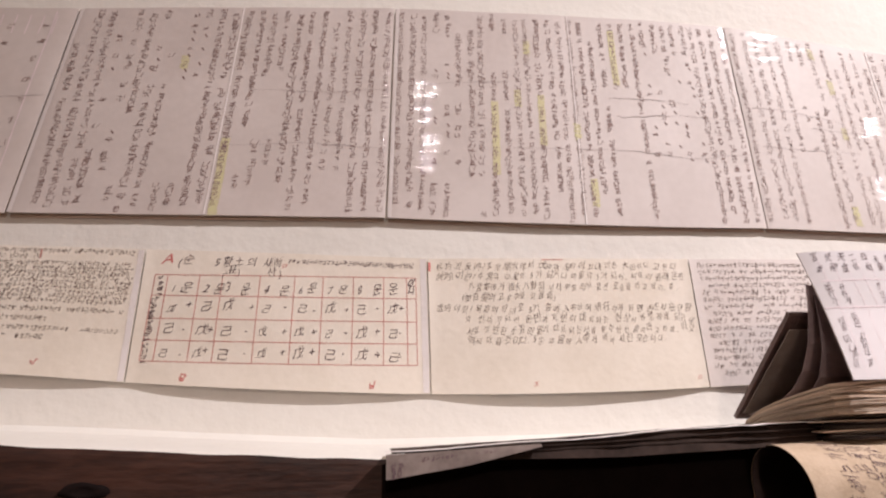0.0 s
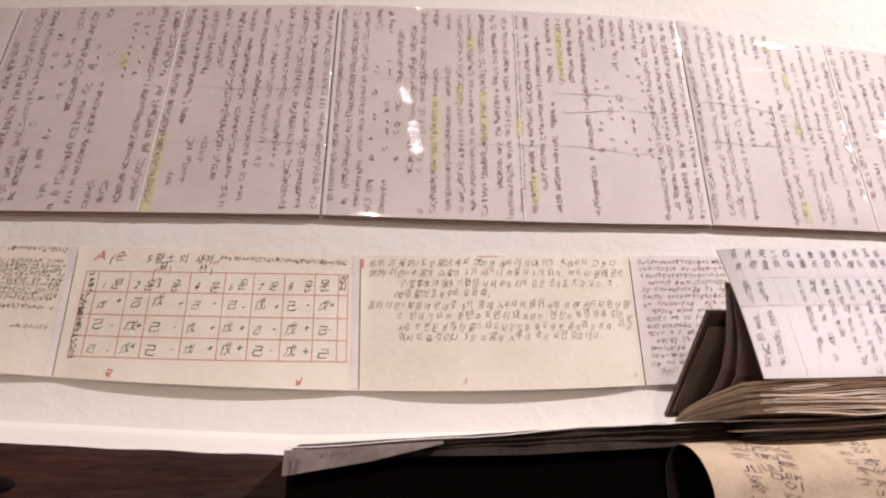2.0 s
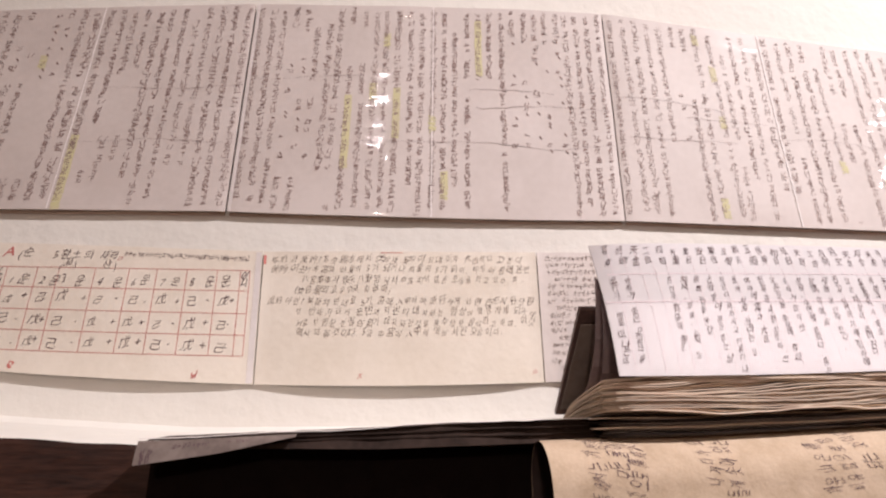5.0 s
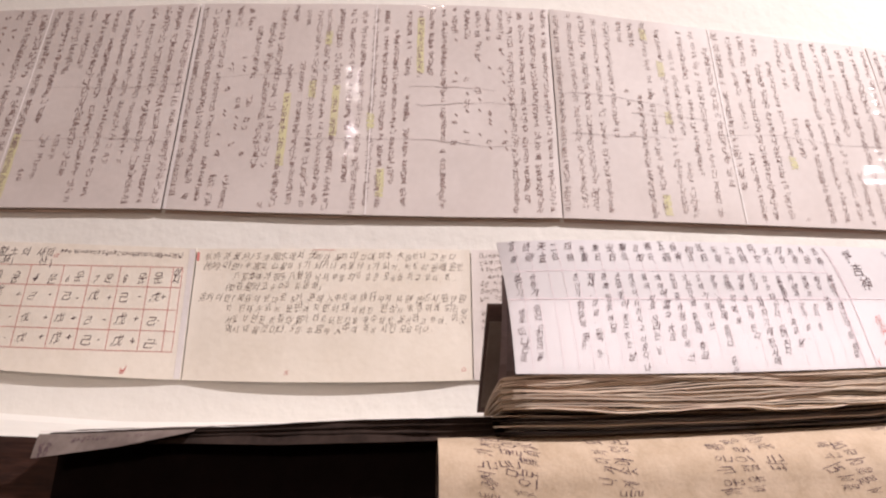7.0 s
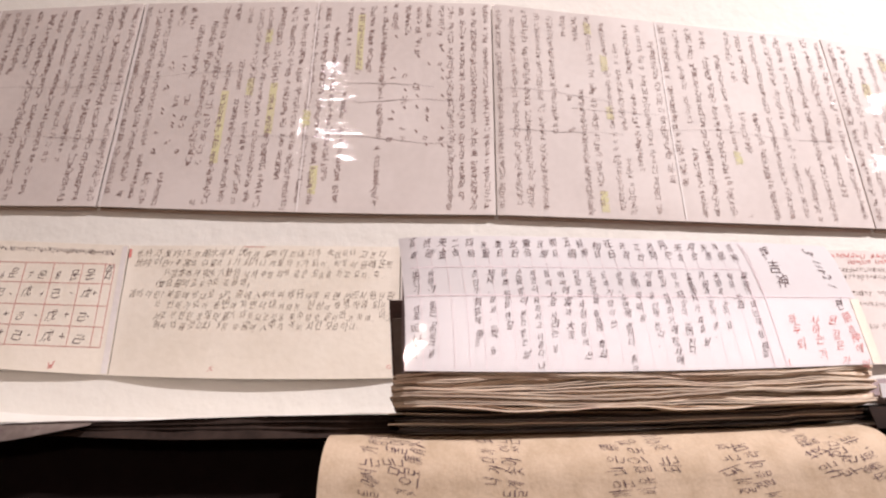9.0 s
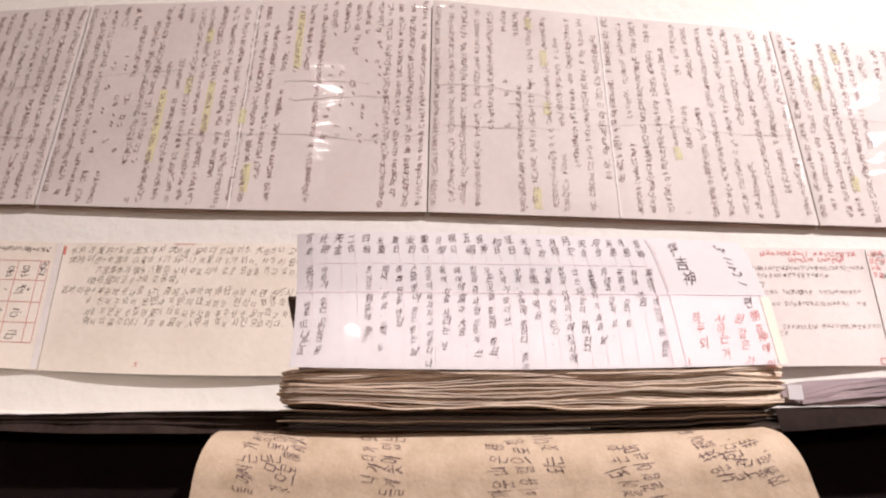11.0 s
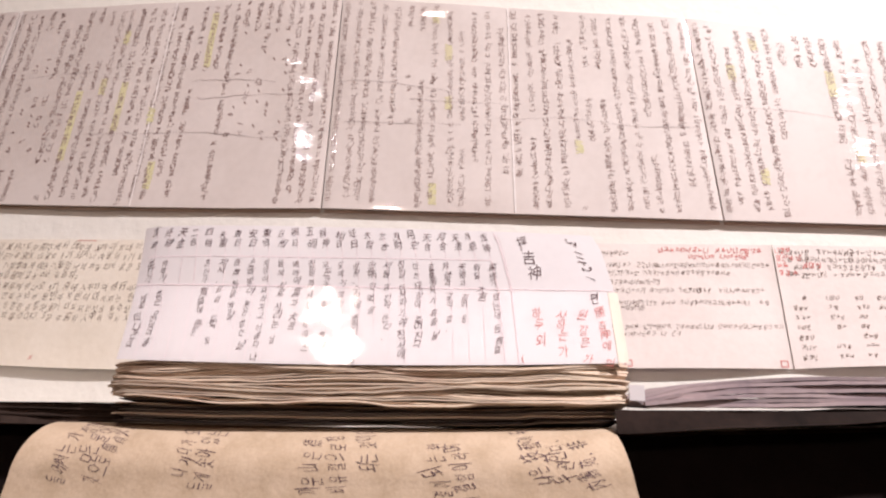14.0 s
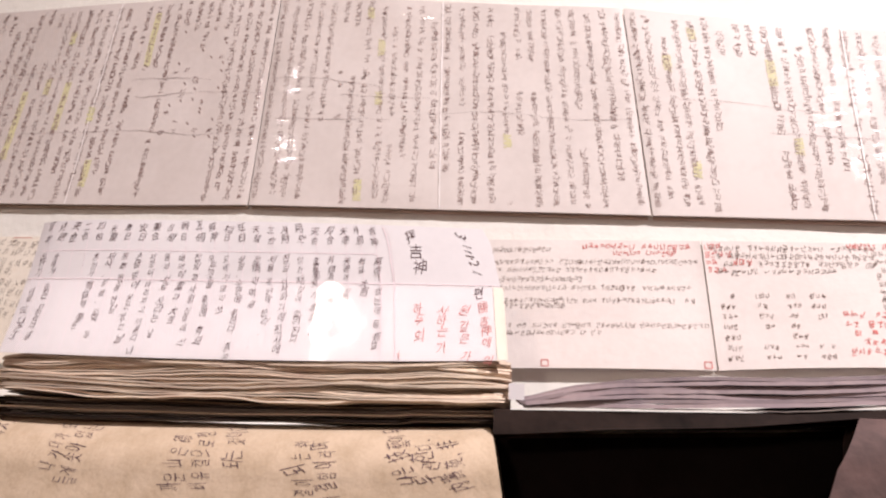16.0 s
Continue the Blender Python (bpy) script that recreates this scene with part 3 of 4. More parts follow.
# dense page
rng = random.Random(7)
ob, P, w, h = lower_page(0, CREAM, rng)
tagged(ob, "cream paper page filled with dense dark handwriting on the wall")
ink = Marks(P, w, h)
for k, y in enumerate((0.04, 0.09, 0.14, 0.178, 0.215, 0.253, 0.292, 0.33, 0.37, 0.405, 0.44, 0.505, 0.58, 0.655, 0.72)):
    ink.text_row(y * h, 0.10 + 0.25 * (k == 1), w - 0.10 - (1.0 if k == 1 else 0.8 if k in (12, 14) else 0.0), 0.056, 0.0050, rng, -0.004, 0.06, 0.86)
ink.make("handwriting", PALE_INK, ob)
red = Marks(P, w, h)
red.sign(w - 0.95, h * 0.90, 0.085, 0.010, rng)
red.bar(w - 1.12, 0.03, w - 1.12, 0.14, 0.012)
red.make("red_mark", RED, ob, "small red pen marks")

edge = Marks(P, w, h, 0.003)
edge.long(w - 0.04, 0.01, w - 0.04, h - 0.01, 0.07, 16, 0.002, rng)
edge.make("folded_margin", PALE, ob, "pale folded margin")

# table page
rng = random.Random(8)
ob, P, w, h = lower_page(1, CREAM, rng)
tagged(ob, "cream paper page with a red ruled table of signs")
XS = [0.041, 0.084, 0.192, 0.270, 0.399, 0.520, 0.620, 0.729, 0.839, 0.924, 0.958]
YS = [0.20, 0.36, 0.533, 0.693, 0.845]
red, ink = Marks(P, w, h), Marks(P, w, h, 0.005)


def skew(a, b):
    return a - 0.012 * (b - 0.2) * (1 - a), b - 0.045 * a


for yy in YS:
    for a, b in zip(XS, XS[1:]):
        (x0, y0), (x1, y1) = skew(a, yy), skew(b, yy)
        red.bar(x0 * w, y0 * h, x1 * w, y1 * h, 0.0065)
for xx in XS:
    for a, b in zip(YS, YS[1:]):
        (x0, y0), (x1, y1) = skew(xx, a), skew(xx, b)
        red.bar(x0 * w, y0 * h, x1 * w, y1 * h, 0.0065)
red.words("A", 0.055 * w, 0.115 * h, 0.16, 0, 1.2, 0.004)
red.words("ㅁ", 0.465 * w, 0.125 * h, 0.10, 0, 1, 0.004)
red.sign(0.18 * w, 0.945 * h, 0.10, 0.014, rng)
red.sign(0.80 * w, 0.945 * h, 0.10, 0.014, rng)
red.make("red_table", RED, ob, "red ruled table lines and marks")
HEAD = ["1 운", "2 운", "3  운", "4  운", "6운", "7 운", "8  운", "운"]
for k, word in enumerate(HEAD):
    x, y = skew(XS[k + 1] + 0.014, 0.335)
    ink.words(word, x * w, y * h, 0.15, 0, 0.92)
SIGNS = ["戊+己-戊+己-己-戊+己-戊+", "己-戊+己-戊+戊+己-戊+己-", "己-戊+己-戊+戊+己-戊+己-"]
for r, row in enumerate(SIGNS):
    for k in range(8):
        a, b = XS[k + 1] + 0.012, XS[k + 2] - 0.034
        x, y = skew(a, YS[r + 1] + 0.115)
        ink.words(row[2 * k], x * w, y * h, 0.135)
        x, y = skew(b, YS[r + 1] + 0.105)
        ink.words(row[2 * k + 1], x * w, y * h, 0.14)
ink.words("(순", 0.11 * w, 0.115 * h, 0.14)
ink.words("5황土", 0.235 * w, 0.115 * h, 0.14)
ink.words("의 새해", 0.345 * w, 0.110 * h, 0.14)
ink.words("(표)", 0.265 * w, 0.19 * h, 0.13)
ink.words("산)", 0.42 * w, 0.185 * h, 0.13)
ink.text_row(0.062 * h, 0.50 * w, 0.955 * w, 0.062, 0.0065, rng, 0.004, 0.06, 0.80)
ink.column(0.064 * w, 0.22 * h, 0.36 * h, 0.08, 0.010, rng)
ink.column(0.050 * w, 0.40 * h, 0.86 * h, 0.085, 0.0095, rng, -0.02, 0.05, 0.8)
ink.sign(0.942 * w, 0.19 * h, 0.12, 0.013, rng)
ink.sign(0.942 * w, 0.25 * h, 0.12, 0.013, rng)
ink.make("handwriting", INK, ob, "dark pen figures and signs")

edge = Marks(P, w, h, 0.003)
edge.long(w - 0.045, 0.01, w - 0.045, h - 0.01, 0.075, 16, 0.002, rng)
edge.make("folded_margin", PALE, ob, "pale folded margin")

# page with eight lines
rng = random.Random(9)
ob, P, w, h = lower_page(2, CREAM, rng)
tagged(ob, "cream paper page with eight lines of brown handwriting on the wall")
ink = Marks(P, w, h)
LINES = [(0.03, 0.055, 0.95, "伏吟과 反吟? 玄空風水에서 伏吟과 反吟이 있대 아주 大凶하다고 본다"), (0.025, 0.13, 0.99, "伏吟:이란? 中宮의 山星의 5가 되거나 向星의 5가 되어, 비성이 원래 운반"),
         (0.14, 0.215, 0.945, "八宮本体가 後天八卦의 낙서 中宮의 와 같은 모습을 하고 있다. 즉.."), (0.115, 0.29, 0.46, "(雙白星의 고유수와 같을때)"),
         (0.025, 0.38, 0.985, "返吟이란? 복음의 반대로 5가 중에 入中하여 順行하게 되면 반드시 원단판"), (0.125, 0.46, 0.98, "와 반대가 되어 운반과 지반이 대치되는 현상이 발생하게 되는데"),
         (0.125, 0.545, 0.985, "서로 상반된 성질의 氣가 대치되는것을 풍수상 반음이라고 하며, 이것"), (0.125, 0.615, 0.86, "역시 대흉것이다. 5운 中宮에 入中해 역비 시킨 모습이다.")]
for x, y, end, body in LINES:
    n = sum(0.36 if ch in " .,:?()-+1" else 0.62 if ch in "0123456789" else 1.0 for ch in body)
    ink.words(body, x * w, (y + 0.035) * h, 0.118, 0.0, (end - x) * w / (0.118 * n * 0.98), -0.014)
ink.make("handwriting", PALE_INK, ob, "thin brown handwriting")
red = Marks(P, w, h)
red.long(0.005 * w, 0.03 * h, 0.005 * w, 0.10 * h, 0.03, 3)
red.words("ㅈ", 0.34 * w, 0.965 * h, 0.13)
red.bar(0.42 * w, 0.010 * h, 0.50 * w, 0.010 * h, 0.007)
red.words("ㅇ", 0.955 * w, 0.955 * h, 0.11)
red.make("red_mark", RED, ob, "small red pen marks")

# pages partly behind the book, and beyond it
rng = random.Random(10)
for n, name in ((3, "pinkish white page with small dark handwriting behind the thick book"), (4, "cream page with rows of dark and red handwriting on the wall"), (5, "pinkish white page with red and dark handwriting on the wall")):
    ob, P, w, h = lower_page(n, ROSE, rng)
    tagged(ob, name)
    ink, red = Marks(P, w, h), Marks(P, w, h)
    if n == 3:
        for k in range(16):
            ink.text_row((0.05 + 0.057 * k) * h, 0.14 + 0.1 * (k % 4 == 3), w * 0.95, 0.070, 0.0058, rng, 0.0, 0.10, 0.84)
    elif n == 4:
        for k, (y, a, b) in enumerate(((0.09, 0, 0.50), (0.19, 0, 0.98), (0.255, 0, 0.85), (0.33, 0.1, 0.6), (0.40, 0, 0.97), (0.50, 0, 0.96), (0.54, 0, 0.55), (0.69, 0, 0.99), (0.745, 0.1, 0.65))):
            ink.text_row(y * h, (0.02 + a) * w, b * w, 0.068, 0.0050, rng, -0.006, 0.06, 0.82)
        red.text_row(0.055 * h, 0.62 * w, 0.97 * w, 0.080, 0.010, rng, -0.005, 0.08, 0.86)
        red.text_row(0.11 * h, 0.72 * w, 0.92 * w, 0.07, 0.009, rng, -0.005, 0.1, 0.8)
        for px in (0.46, 0.965):
            red.line([(px * w, 0.94 * h), (px * w + 0.075, 0.94 * h), (px * w + 0.075, 0.985 * h), (px * w, 0.985 * h), (px * w, 0.94 * h)], 0.010)
    else:
        for k in range(4):
            ink.text_row((0.06 + 0.065 * k) * h, 0.09 + 0.08 * (k > 0), w * (0.52 if k < 3 else 0.4), 0.074, 0.0055, rng, 0.0, 0.08, 0.84)
            red.text_row((0.045 + 0.065 * k) * h, 0.05, 0.3 if k != 2 else 0.5, 0.080, 0.010, rng, 0.0, 0.2, 0.9)
        red.text_row(0.03 * h, 0.45 * w, 0.9 * w, 0.08, 0.010, rng, 0.0, 0.1, 0.8)
        for k in range(9):
            ink.text_row((0.10 + 0.062 * k) * h, 0.52 * w, 0.95 * w, 0.074, 0.0055, rng, 0.0, 0.12, 0.86)
        for k in range(7):
            for a in (0.04, 0.15, 0.24, 0.31):
                if rng.random() < 0.75:
                    ink.text_row((0.45 + 0.078 * k) * h, a * w, (a + 0.035) * w, 0.056, 0.006, rng)
        for k in range(5):
            red.text_row((0.60 + 0.07 * k) * h, 0.40 * w, 0.8 * w, 0.08, 0.010, rng, 0, 0.25)
    ink.make("handwriting", PALE_INK, ob, "small dark handwriting")
    if red.verts:
        red.make("red_handwriting", RED, ob, "red pen writing")

# ---- the thick book: leaves lying on the ledge, cover and front page propped up ----
book = thing("thick_book", "thick worn handwritten book propped open on the ledge with yellowed leaves", "book", at=W(6.5, 5.4, 1.12))
keep = book.matrix_basis.copy()
book.matrix_basis = Matrix()
ST_LOW = ((4.2, 1.40), (5.4, 1.41), (6.6, 1.43), (7.8, 1.47), (8.9, 1.54))
ST_TOP = ((4.2, 1.70), (5.4, 1.752), (6.6, 1.778), (7.8, 1.815), (8.9, 1.845))


def face_y(x, z):
    return 4.47 + 0.058 * max(x - 4.9, 0) + 0.10 * (z - 2.1)


def leaf(k, z_of, x0, x1, y_front, mat, seed, thick=0.011, y_back=5.85, name="leaf", wob=0.050):
    """One leaf of the block, wavy along its front edge, running back to the spine."""
    verts, faces, nx, ny = [], [], 46, 5
    for h in (0.0, -1.0):
        for j in range(ny + 1):
            s = 1 - j / ny
            for i in range(nx + 1):
                x = x0 + (x1 - x0) * i / nx
                e = min(i, nx - i) / nx
                yf = y_front(x) + 0.012 * noise.noise((x * 1.7, seed * 3.1, 0.0)) + 0.13 * math.exp(-e * 42)
                y = yf + (y_back - yf) * (j / ny)
                zf = z_of(x) + wob * noise.noise((x * 0.9, seed * 0.16, 1.7)) + 0.35 * wob * noise.noise((x * 2.6, seed * 0.45, 4.0)) + 0.10 * wob * noise.noise((x * 11.0, seed * 2.3, 4.0))
                zb = bow(5) + 0.06 + 0.004 * k
                z = zb + (zf - zb) * s ** 0.65
                droop = -0.012 * math.exp(-e * 45)
                verts.append(W(x, y, z + droop + h * thick))
    row, lay = nx + 1, (nx + 1) * (ny + 1)
    for j in range(ny):
        for i in range(nx):
            a = j * row + i
            faces.append((a, a + 1, a + row + 1, a + row))
            faces.append((a + lay, a + lay + row, a + lay + row + 1, a + lay + 1))
    rim = list(range(nx)) + [nx + j * row for j in range(ny)] + [ny * row + i for i in range(nx, 0, -1)] + [j * row for j in range(ny, 0, -1)]
    for a, b in zip(rim, rim[1:] + rim[:1]):
        faces.append((a, a + lay, b + lay, b))
    ob = mesh_object(name, verts, faces, mat, book, smooth=False)
    return ob


rng = random.Random(21)
N = 30
for k in range(N):
    f = k / (N - 1)
    off = rng.uniform(-0.012, 0.016) + 0.045 * noise.noise((f * 6.5, 2.0, 0.0)) + (0.05 if k in (7, 13, 19, 24) else 0.0)
    x0, x1 = 4.24 + rng.uniform(-0.03, 0.03) + 0.05 * abs(f - 0.5), 8.86 + rng.uniform(-0.03, 0.025)
    leaf(k, lambda x, f=f: lerp(ST_LOW, x) * (1 - f) + lerp(ST_TOP, x) * f, x0, x1, lambda x, o=off: face_y(x, 1.9) + 0.02 + o, EDGE, k + 1, rng.choice((0.010, 0.013, 0.016)))
# darker leaves below, set back; shade under the block is in their colours
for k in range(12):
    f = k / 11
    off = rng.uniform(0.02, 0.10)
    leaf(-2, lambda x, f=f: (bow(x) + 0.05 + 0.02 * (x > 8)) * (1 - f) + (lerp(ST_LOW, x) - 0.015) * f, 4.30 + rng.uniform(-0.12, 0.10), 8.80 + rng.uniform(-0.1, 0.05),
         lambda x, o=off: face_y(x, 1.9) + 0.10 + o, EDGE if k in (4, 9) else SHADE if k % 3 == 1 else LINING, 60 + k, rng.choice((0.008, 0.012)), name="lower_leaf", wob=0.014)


def profile_sheet(name, prof, x0, x1, thick, mat, label="", skewed=0.0, nx=14):
    """A board or sheet whose side view is the curve prof of (y, z)."""
    verts, faces, n = [], [], len(prof)
    for h in (0, 1):
        for i in range(nx + 1):
            x = x0 + (x1 - x0) * i / nx
            for j, (y, z) in enumerate(prof):
                a, b = prof[max(j - 1, 0)], prof[min(j + 1, n - 1)]
                d = math.hypot(b[0] - a[0], b[1] - a[1])
                ny, nz = (b[1] - a[1]) / d, -(b[0] - a[0]) / d
                verts.append(W(x, y + 0.05 * max(x - 4.9, 0) + h * thick * ny, z + h * thick * nz + skewed * (x - x0)))
    lay = n * (nx + 1)
    for i in range(nx):
        for j in range(n - 1):
            a = i * n + j
            faces += [(a, a + 1, a + n + 1, a + n), (a + lay, a + lay + n, a + lay + n + 1, a + lay + 1)]
    rim = list(range(n - 1)) + [n - 1 + i * n for i in range(nx)] + [nx * n + j for j in range(n - 1, 0, -1)] + [i * n for i in range(nx, 0, -1)]
    for a, b in zip(rim, rim[1:] + rim[:1]):
        faces.append((a, b, b + lay, a + lay))
    return mesh_object(name, verts, faces, mat, book, label, smooth=False)


profile_sheet("cover", [(5.9, 1.33), (5.4, 1.80), (5.0, 2.18), (4.86, 2.31), (4.80, 2.37), (4.79, 2.40)], 4.17, 8.75, 0.05, LEATHER, "dark brown leatherette cover board")
profile_sheet("endpaper", [(5.80, 1.40), (5.36, 1.80), (4.97, 2.15), (4.88, 2.24)], 4.20, 8.72, -0.012, LINING, "grey endpaper on the cover")
# raised leaves take the dim DUSK tone for the shade inside the book
profile_sheet("raised_leaf", [(5.86, 1.37), (5.35, 1.50), (5.1, 1.64), (4.92, 1.82), (4.78, 2.08), (4.69, 2.4), (4.65, 2.66)], 4.30, 8.6, 0.008, DUSK, "raised leaf with faint writing")
profile_sheet("raised_leaf", [(5.86, 1.36), (5.2, 1.47), (4.95, 1.58), (4.78, 1.75), (4.68, 1.98), (4.63, 2.3), (4.62, 2.55)], 4.34, 8.6, 0.008, DUSK)


def page_at(u, v, h=0.0):
    """The propped front page: across, from its top down."""
    zl, zr = 2.99 + (1.712 - 2.99) * v, 3.03 + (1.848 - 3.03) * v
    z = zl + (zr - zl) * u - 0.035 * 4 * u * (1 - u) * v + 0.03 * 4 * u * (1 - u) * (1 - v)
    left = 4.25 + 0.11 * v + 0.03 * math.sin(v * 3)
    right = lerp(((0, 8.60), (0.12, 8.68), (0.48, 8.78), (1, 8.83)), v)
    x = left + (right - left) * u
    y = face_y(x, z) + 0.06 * math.exp(-u * 30) * (1 - v) + 0.008 * noise.noise((u * 5, v * 2, 0.5))
    return W(x, y - h, z)


front = slab("front_page", page_at, 50, 20, 0.012, WHITE, book, "white ruled front page with dark and red handwriting")
pw, ph = 4.5, 1.24
rules, ink, red, pink = Marks(page_at, pw, ph, 0.003), Marks(page_at, pw, ph, 0.005), Marks(page_at, pw, ph, 0.005), Marks(page_at, pw, ph, 0.004)
rng = random.Random(31)
for k in range(25):
    a = 0.035 + 0.0315 * k
    rules.long(a * pw, 0.03, a * pw + 0.01, ph - 0.02, 0.0038, 12, 0.0, rng)
rules.long(0.02 * pw, 0.245 * ph, 0.76 * pw, 0.235 * ph, 0.008, 20, 0.0, rng)
rules.make("page_rule", ROSE_INK, front, "faint pink rules")
COLUMNS = ["言重 出行가  배로 떠나는데", "終德 合格가  좋은 오일日 흉", "天金", "二合", "四相 혼인가 有益에 좋은", "天重 제사, 빌음, 입학 등", "重日 喪葬 등을 한달.", "安日 손을 받아 붉은 받는 날",
           "重合 재앙이 사라지고 이롭다 나", "日相 몸에 치료 사라는 날", "鳴日 매매에 富과 大吉", "五禍 집일 중 사형 집행에 쓰", "解神 오든것을 출행에 有益", "相日 도배가 많이 쓰", "旺日 상량, 수면에 좋하다. 흙은", "天醫 治病 약 먹음",
           "三合 제물 혼인에 쓴다.", "月財 집일 이사하기에 장사에", "月空 있는 재앙이 없어진다", "天合 출흉통치가 흑을 낳", "月合 月德과 같이 씀.", "天德 天德과 같이 씀", "月恩 有益 大吉", "吉神 嘉德가 했는데 등 有益"]
for k, body in enumerate(COLUMNS):
    x, lean = (0.030 + 0.0317 * k) * pw, -0.05 + 0.0015 * k
    head, _, rest = body.partition(" ")
    ink.stack(head, x, 0.025 * ph, 0.092, 1.05, lean)
    ink.stack(rest, x, 0.265 * ph, 0.084, 0.84 if len(rest) > 12 else 0.92, lean)
ink.stack("擇吉神", 0.842 * pw, 0.045 * ph, 0.155, 0.95, 0.04, -0.012)
ink.words("3-111-21", 0.938 * pw, 0.03 * ph, 0.12, 1.42, 1.0)
ink.stack("편", 0.962 * pw, 0.46 * ph, 0.15, 1.0, 0.0, -0.008)
ink.make("handwriting", INK, front, "dark vertical handwriting")
for a, body in ((0.838, "하두 외"), (0.882, "사하는 가"), (0.925, "원 같은 가"), (0.966, "勝吉神에 의")):
    red.stack(body, a * pw, 0.60 * ph, 0.112, 0.86, 0.02)
red.stack("(", 0.81 * pw, 0.92 * ph, 0.1)
red.make("red_handwriting", RED, front, "red vertical handwriting")
pink.long(0.785 * pw, 0.02, 0.795 * pw, ph - 0.01, 0.011, 12, 0, rng)
pink.long(0.762 * pw, 0.3, 0.768 * pw, ph - 0.01, 0.009, 12, 0, rng)
pink.long(0.01, 0.462 * ph, pw - 0.01, 0.455 * ph, 0.010, 30, 0.002, rng)
pink.make("margin_rule", ROSE_INK, front, "pink margin rules")
skin("film_pocket", lambda u, v, h=0.0: page_at(u * 1.006 - 0.002, 0.46 + 0.545 * v, h + 0.022 + 0.006 * math.sin(u * 9) * math.sin(v * 3)), 40, 10, FILM, front, "clear glossy film pocket").visible_shadow = False
slab("pocket_edge", lambda u, v, h=0.0: page_at(0.985 + 0.02 * u, 0.47 + 0.53 * v, h + 0.005), 2, 8, 0.004, CREAM, front, "yellowed tape edge")
for o in book.children:
    o.matrix_parent_inverse = Matrix()
inv = keep.inverted()
book.matrix_basis = keep
for o in book.children:
    o.matrix_parent_inverse = inv

# ---- loose dark papers on the ledge ----
papers = thing("paper_stack", "thin stack of dark curled papers lying along the ledge", "papers")
PT = ((0.05, 1.19), (0.35, 1.195), (1.7, 1.245), (2.8, 1.30), (3.9, 1.335), (4.6, 1.34))


def flat_leaf(parent, name, x0, x1, y0, y1, top, thick, mat, seed, wob=0.012, label="", nx=60):
    verts, faces, ny = [], [], 3
    for h in (0, -1):
        for j in range(ny + 1):
            for i in range(nx + 1):
                x = x0 + (x1 - x0) * i / nx
                y = y0(x) + (y1 - y0(x)) * j / ny + (0.015 * noise.noise((x * 3, seed, 0)) if j == 0 else 0)
                z = top(x) + wob * noise.noise((x * 1.3, seed * 1.7, 0.3)) + 0.4 * wob * noise.noise((x * 6, seed, 2.0))
                verts.append(W(x, y, z + h * thick))
    row, lay = nx + 1, (nx + 1) * (ny + 1)
    for j in range(ny):
        for i in range(nx):
            a = j * row + i
            faces += [(a, a + 1, a + row + 1, a + row), (a + lay, a + lay + row, a + lay + row + 1, a + lay + 1)]
    rim = list(range(nx)) + [nx + j * row for j in range(ny)] + [ny * row + i for i in range(nx, 0, -1)] + [j * row for j in range(ny, 0, -1)]
    for a, b in zip(rim, rim[1:] + rim[:1]):
        faces.append((a, a + lay, b + lay, b))
    return mesh_object(name, verts, faces, mat, parent, label, smooth=False)


# pale top leaf; the dark leaves below also carry shade in their colour
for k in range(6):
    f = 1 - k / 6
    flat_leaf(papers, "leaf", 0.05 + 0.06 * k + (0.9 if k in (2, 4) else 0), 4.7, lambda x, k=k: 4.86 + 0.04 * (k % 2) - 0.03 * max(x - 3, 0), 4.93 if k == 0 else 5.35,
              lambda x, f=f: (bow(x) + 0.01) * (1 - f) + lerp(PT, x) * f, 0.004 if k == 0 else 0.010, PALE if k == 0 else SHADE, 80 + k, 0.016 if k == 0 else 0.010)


def hanging(parent, name, x0, x1, y, top, low, mat, label="", seed=1.0):
    def P(u, v, h=0.0):
        x = x0 + (x1 - x0) * u
        t, b = top(x), low(x)
        return W(x, y - 0.05 * v - h - 0.015 * noise.noise((x * 2, v, seed)), t + (b - t) * v)
    return slab(name, P, 40, 6, 0.008, mat, parent, label), P


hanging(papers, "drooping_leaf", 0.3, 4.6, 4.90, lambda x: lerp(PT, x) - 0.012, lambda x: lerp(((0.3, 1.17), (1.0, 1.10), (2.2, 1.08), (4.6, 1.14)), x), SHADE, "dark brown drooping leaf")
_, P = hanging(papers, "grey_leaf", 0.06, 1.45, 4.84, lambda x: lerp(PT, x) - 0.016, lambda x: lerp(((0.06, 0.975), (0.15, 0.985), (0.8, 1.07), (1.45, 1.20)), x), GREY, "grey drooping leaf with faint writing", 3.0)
ink = Marks(P, 1.7, 0.18)
ink.text_row(0.10, 0.08, 0.2, 0.07, 0.012, random.Random(3))
ink.text_row(0.15, 0.08, 0.16, 0.06, 0.012, random.Random(4))
ink.text_row(0.06, 0.4, 1.2, 0.05, 0.008, random.Random(6))
ink.make("handwriting", INK, papers.children[-1])

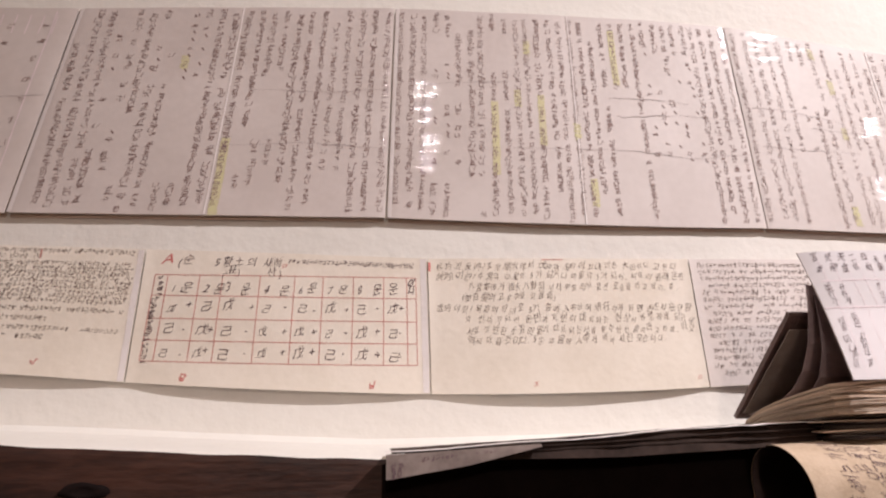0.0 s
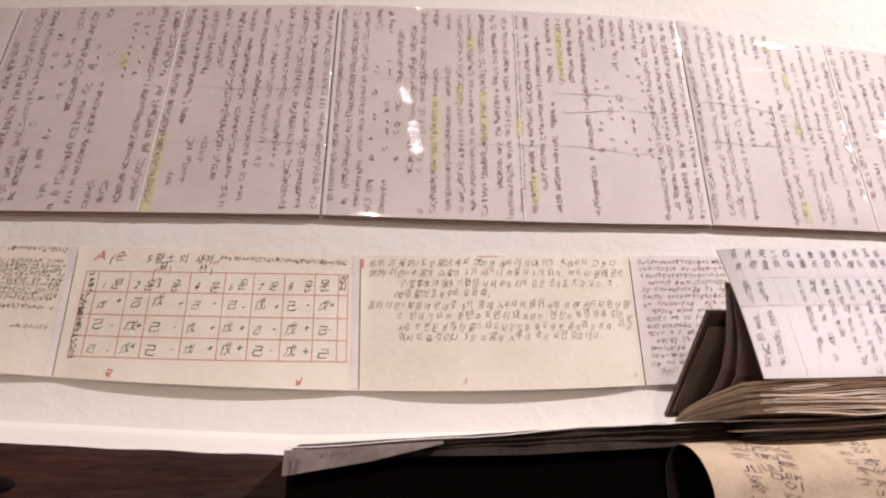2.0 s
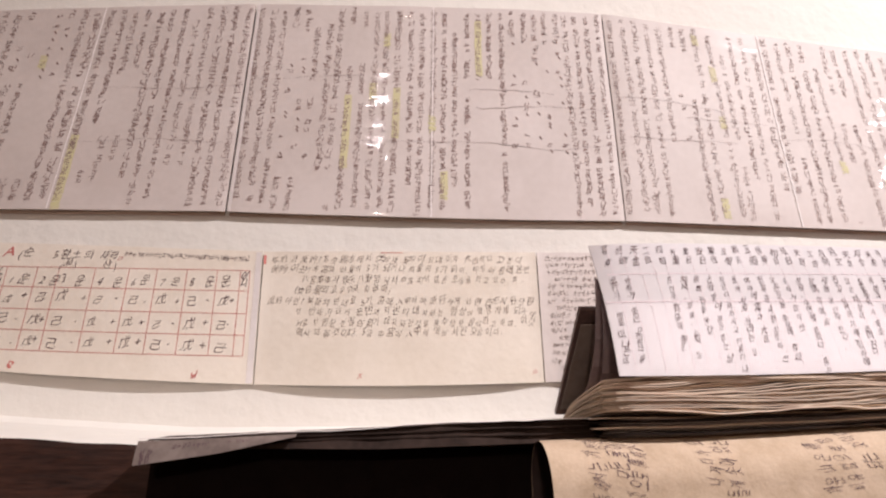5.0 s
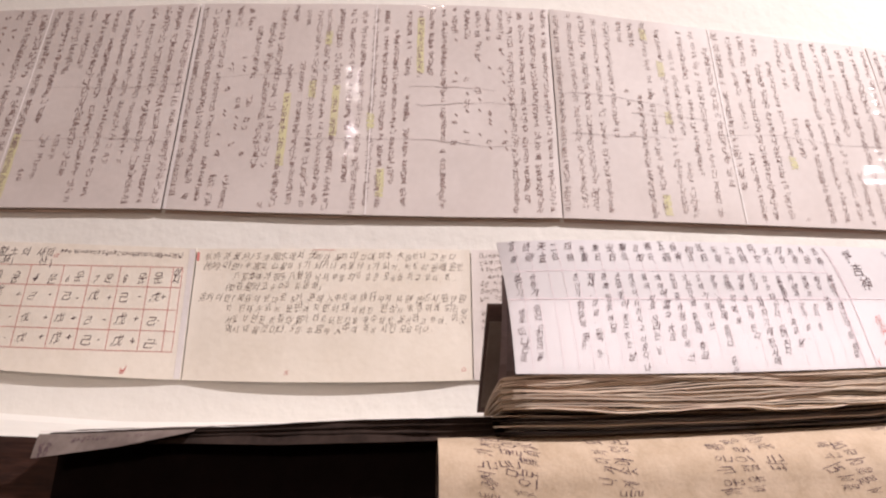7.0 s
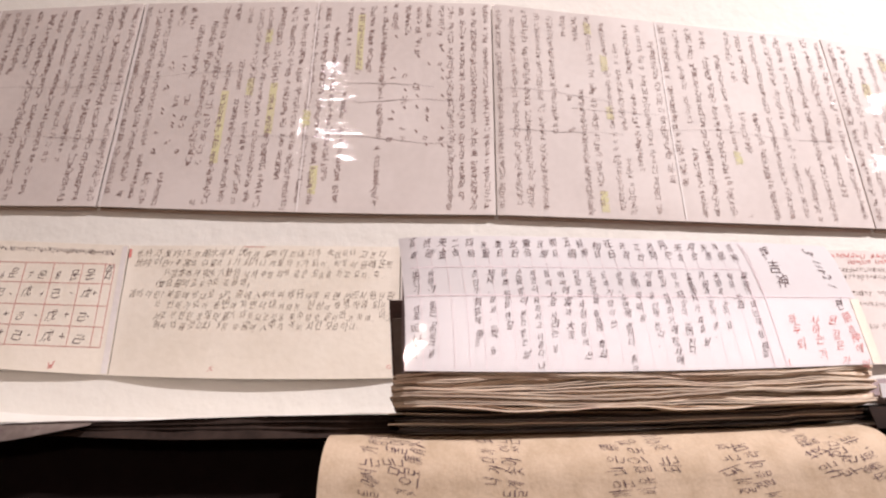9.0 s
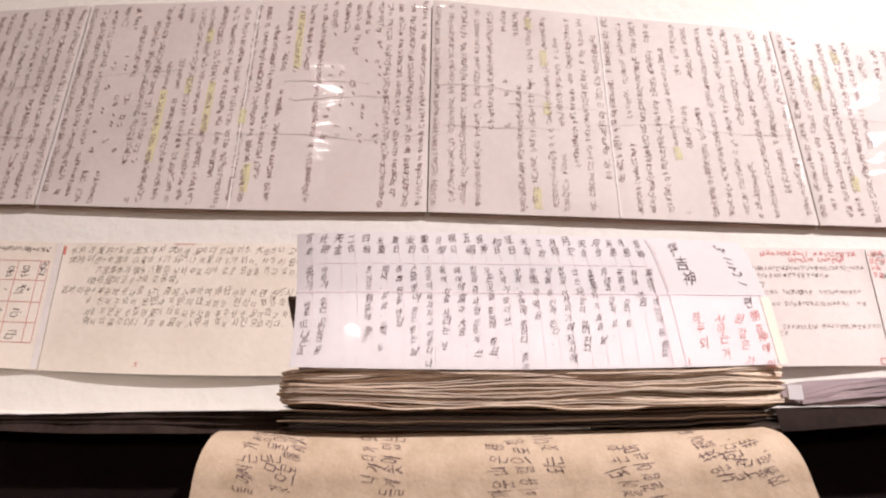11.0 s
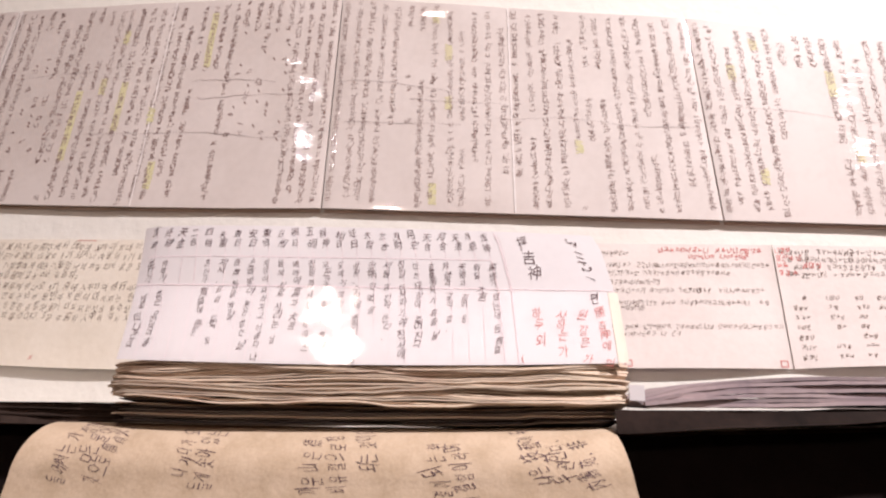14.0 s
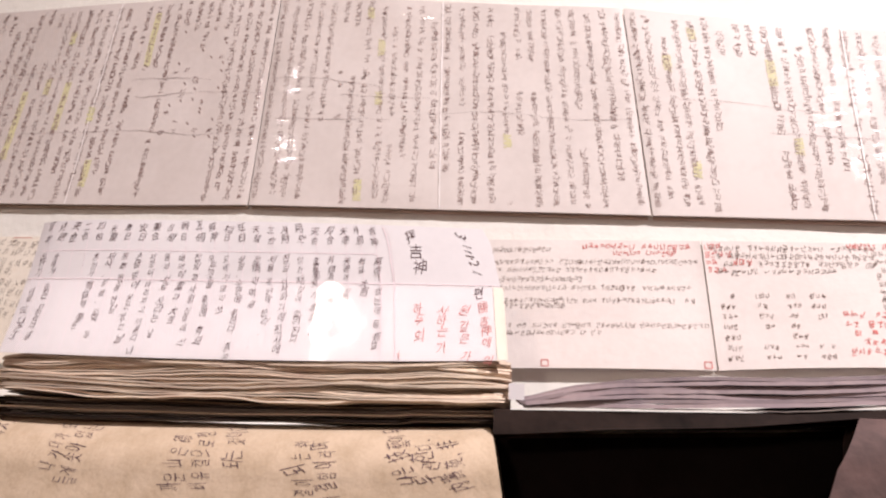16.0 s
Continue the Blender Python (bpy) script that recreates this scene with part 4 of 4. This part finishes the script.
# ---- bundle of mauve-grey pages beyond the book ----
bundle = thing("page_bundle", "bundle of mauve-grey wavy pages lying on the ledge", "papers")
BT = ((8.9, 1.54), (9.03, 1.575), (9.4, 1.685), (9.8, 1.75), (10.5, 1.79), (11.8, 1.87), (16, 2.1))
BB = ((8.9, 1.49), (9.4, 1.51), (10.4, 1.55), (11.0, 1.575), (11.8, 1.65), (16, 1.9))
for k in range(7):
    f = 1 - k / 7
    flat_leaf(bundle, "leaf", 8.94 + 0.015 * k, 16, lambda x, k=k: 4.82 + 0.05 * noise.noise((k * 3.3, x * 0.6, 0)), 6.0, lambda x, f=f: lerp(BB, x) * (1 - f) + lerp(BT, x) * f, 0.030, DUSK, 120 + k, 0.016)
flat_leaf(bundle, "white_leaf", 9.02, 16, lambda x: 4.78, 6.0, lambda x: lerp(BB, x) - 0.01, 0.006, LINING, 140, 0.02, "greyish torn leaf")
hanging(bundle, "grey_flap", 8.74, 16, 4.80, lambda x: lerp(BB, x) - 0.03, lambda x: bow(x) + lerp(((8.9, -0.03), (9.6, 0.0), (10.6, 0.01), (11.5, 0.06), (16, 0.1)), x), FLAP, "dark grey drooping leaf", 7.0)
# leaves under the bundle, their dark colour holding the shade of the gap
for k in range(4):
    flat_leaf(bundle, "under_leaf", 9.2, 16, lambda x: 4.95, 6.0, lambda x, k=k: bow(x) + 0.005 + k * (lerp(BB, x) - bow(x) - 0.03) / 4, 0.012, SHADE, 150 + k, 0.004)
slab("paper_tab", lambda u, v, h=0.0: W(8.86 + 0.13 * u, 4.76 - h, 1.67 - 0.13 * v), 3, 3, 0.02, WHITE, bundle, "small white paper tab")


# ---- arched sheets propped in front ----
def arched(name, label, mat, left, right, crest, y_mid, radius, seed):
    """A sheet bent over into an arch whose feet stand on the low shelf."""
    ob = thing(name, label, "sheet", "arched sheets")

    def P(u, v, h=0.0):
        # v runs from the front foot over the crest to the back foot
        a = v * 2 - 1
        x = left(a) + (right(a) - left(a)) * u
        yc, top = y_mid(x), crest(x)
        if abs(a) <= 0.5:
            t = a * math.pi
            y, z = yc + (radius if a < 0 else 5.16 - yc) * math.sin(t), top - radius * (1 - math.cos(t))
            ny, nz = math.sin(t), math.cos(t)
        else:
            s = (abs(a) - 0.5) * 2
            y = yc - radius - 0.06 * s if a < 0 else 5.16
            z = (top - radius) * (1 - s) + 0.302 * s
            ny, nz = math.copysign(1.0, a), 0.0
        return W(x, y + h * ny + 0.01 * noise.noise((x, a * 2, seed)), z + h * nz)

    sheet = slab("sheet", P, 24, 60, 0.005, mat, ob)
    # added inner layer: the arch's interior shade as a dark colour
    slab("backing", lambda u, v, h=0.0: P(u, v, h - 0.008), 24, 60, 0.004, ARCH_SHADE, ob, "added inner layer coloured as the shade under the arch", 0.0005, 0.9995)
    return ob, sheet, P


roll, sheet, P = arched("arched_sheet", "speckled brown paper sheet with brush writing, bent into an arch", KRAFT, lambda a: 3.68, lambda a: 8.70 + 0.16 * min(1.0, abs(a) * 1.4),
                        lambda x: lerp(((3.6, 1.14), (4.6, 1.17), (6.1, 1.20), (7.5, 1.245), (8.7, 1.305)), x), lambda x: 4.78 + 0.035 * (x - 3.7), 0.41, 2.0)
rng = random.Random(50)
sw = 5.0
ink = Marks(lambda u, v, h=0.0: P(u, 0.485 - v / 2.26, h), sw, 1.0, 0.006)
for a, low, body in ((0.090, 0.60, "들에서는 가정한"), (0.138, 0.46, "모든 물이 근"), (0.163, 0.60, "것으로 廉貞火시"), (0.295, 0.52, "나가다가 모"), (0.333, 0.62, "들게 솟아 있는"),
                     (0.513, 0.62, "까운 山은 德"), (0.555, 0.60, "비유컬으로 정"), (0.602, 0.46, "되는 것이다"), (0.72, 0.62, "결이 되는 환"), (0.76, 0.66, "서 결함이라며"),
                     (0.877, 0.52, "나은 技藝이 두"), (0.915, 0.50, "두관한다."), (0.958, 0.54, "内壽苑, 非")):
    ink.words(body, a * sw, low, 0.20, -1.38 - 0.5 * a, 0.37, -0.014)
ink.make("handwriting", INK, sheet, "dark slanted pen writing")
# the shade on this sheet's left face is put into its dark colour
arched("arched_sheet", "reddish-brown paper sheet bent into an arch, shade in its colour", SHADED_RED, lambda a: 11.57 + 0.86 * min(a, 0.0), lambda a: 16.0,
                         lambda x: 1.55 + 0.02 * (x - 11.5), lambda x: 4.84, 0.36, 5.0)
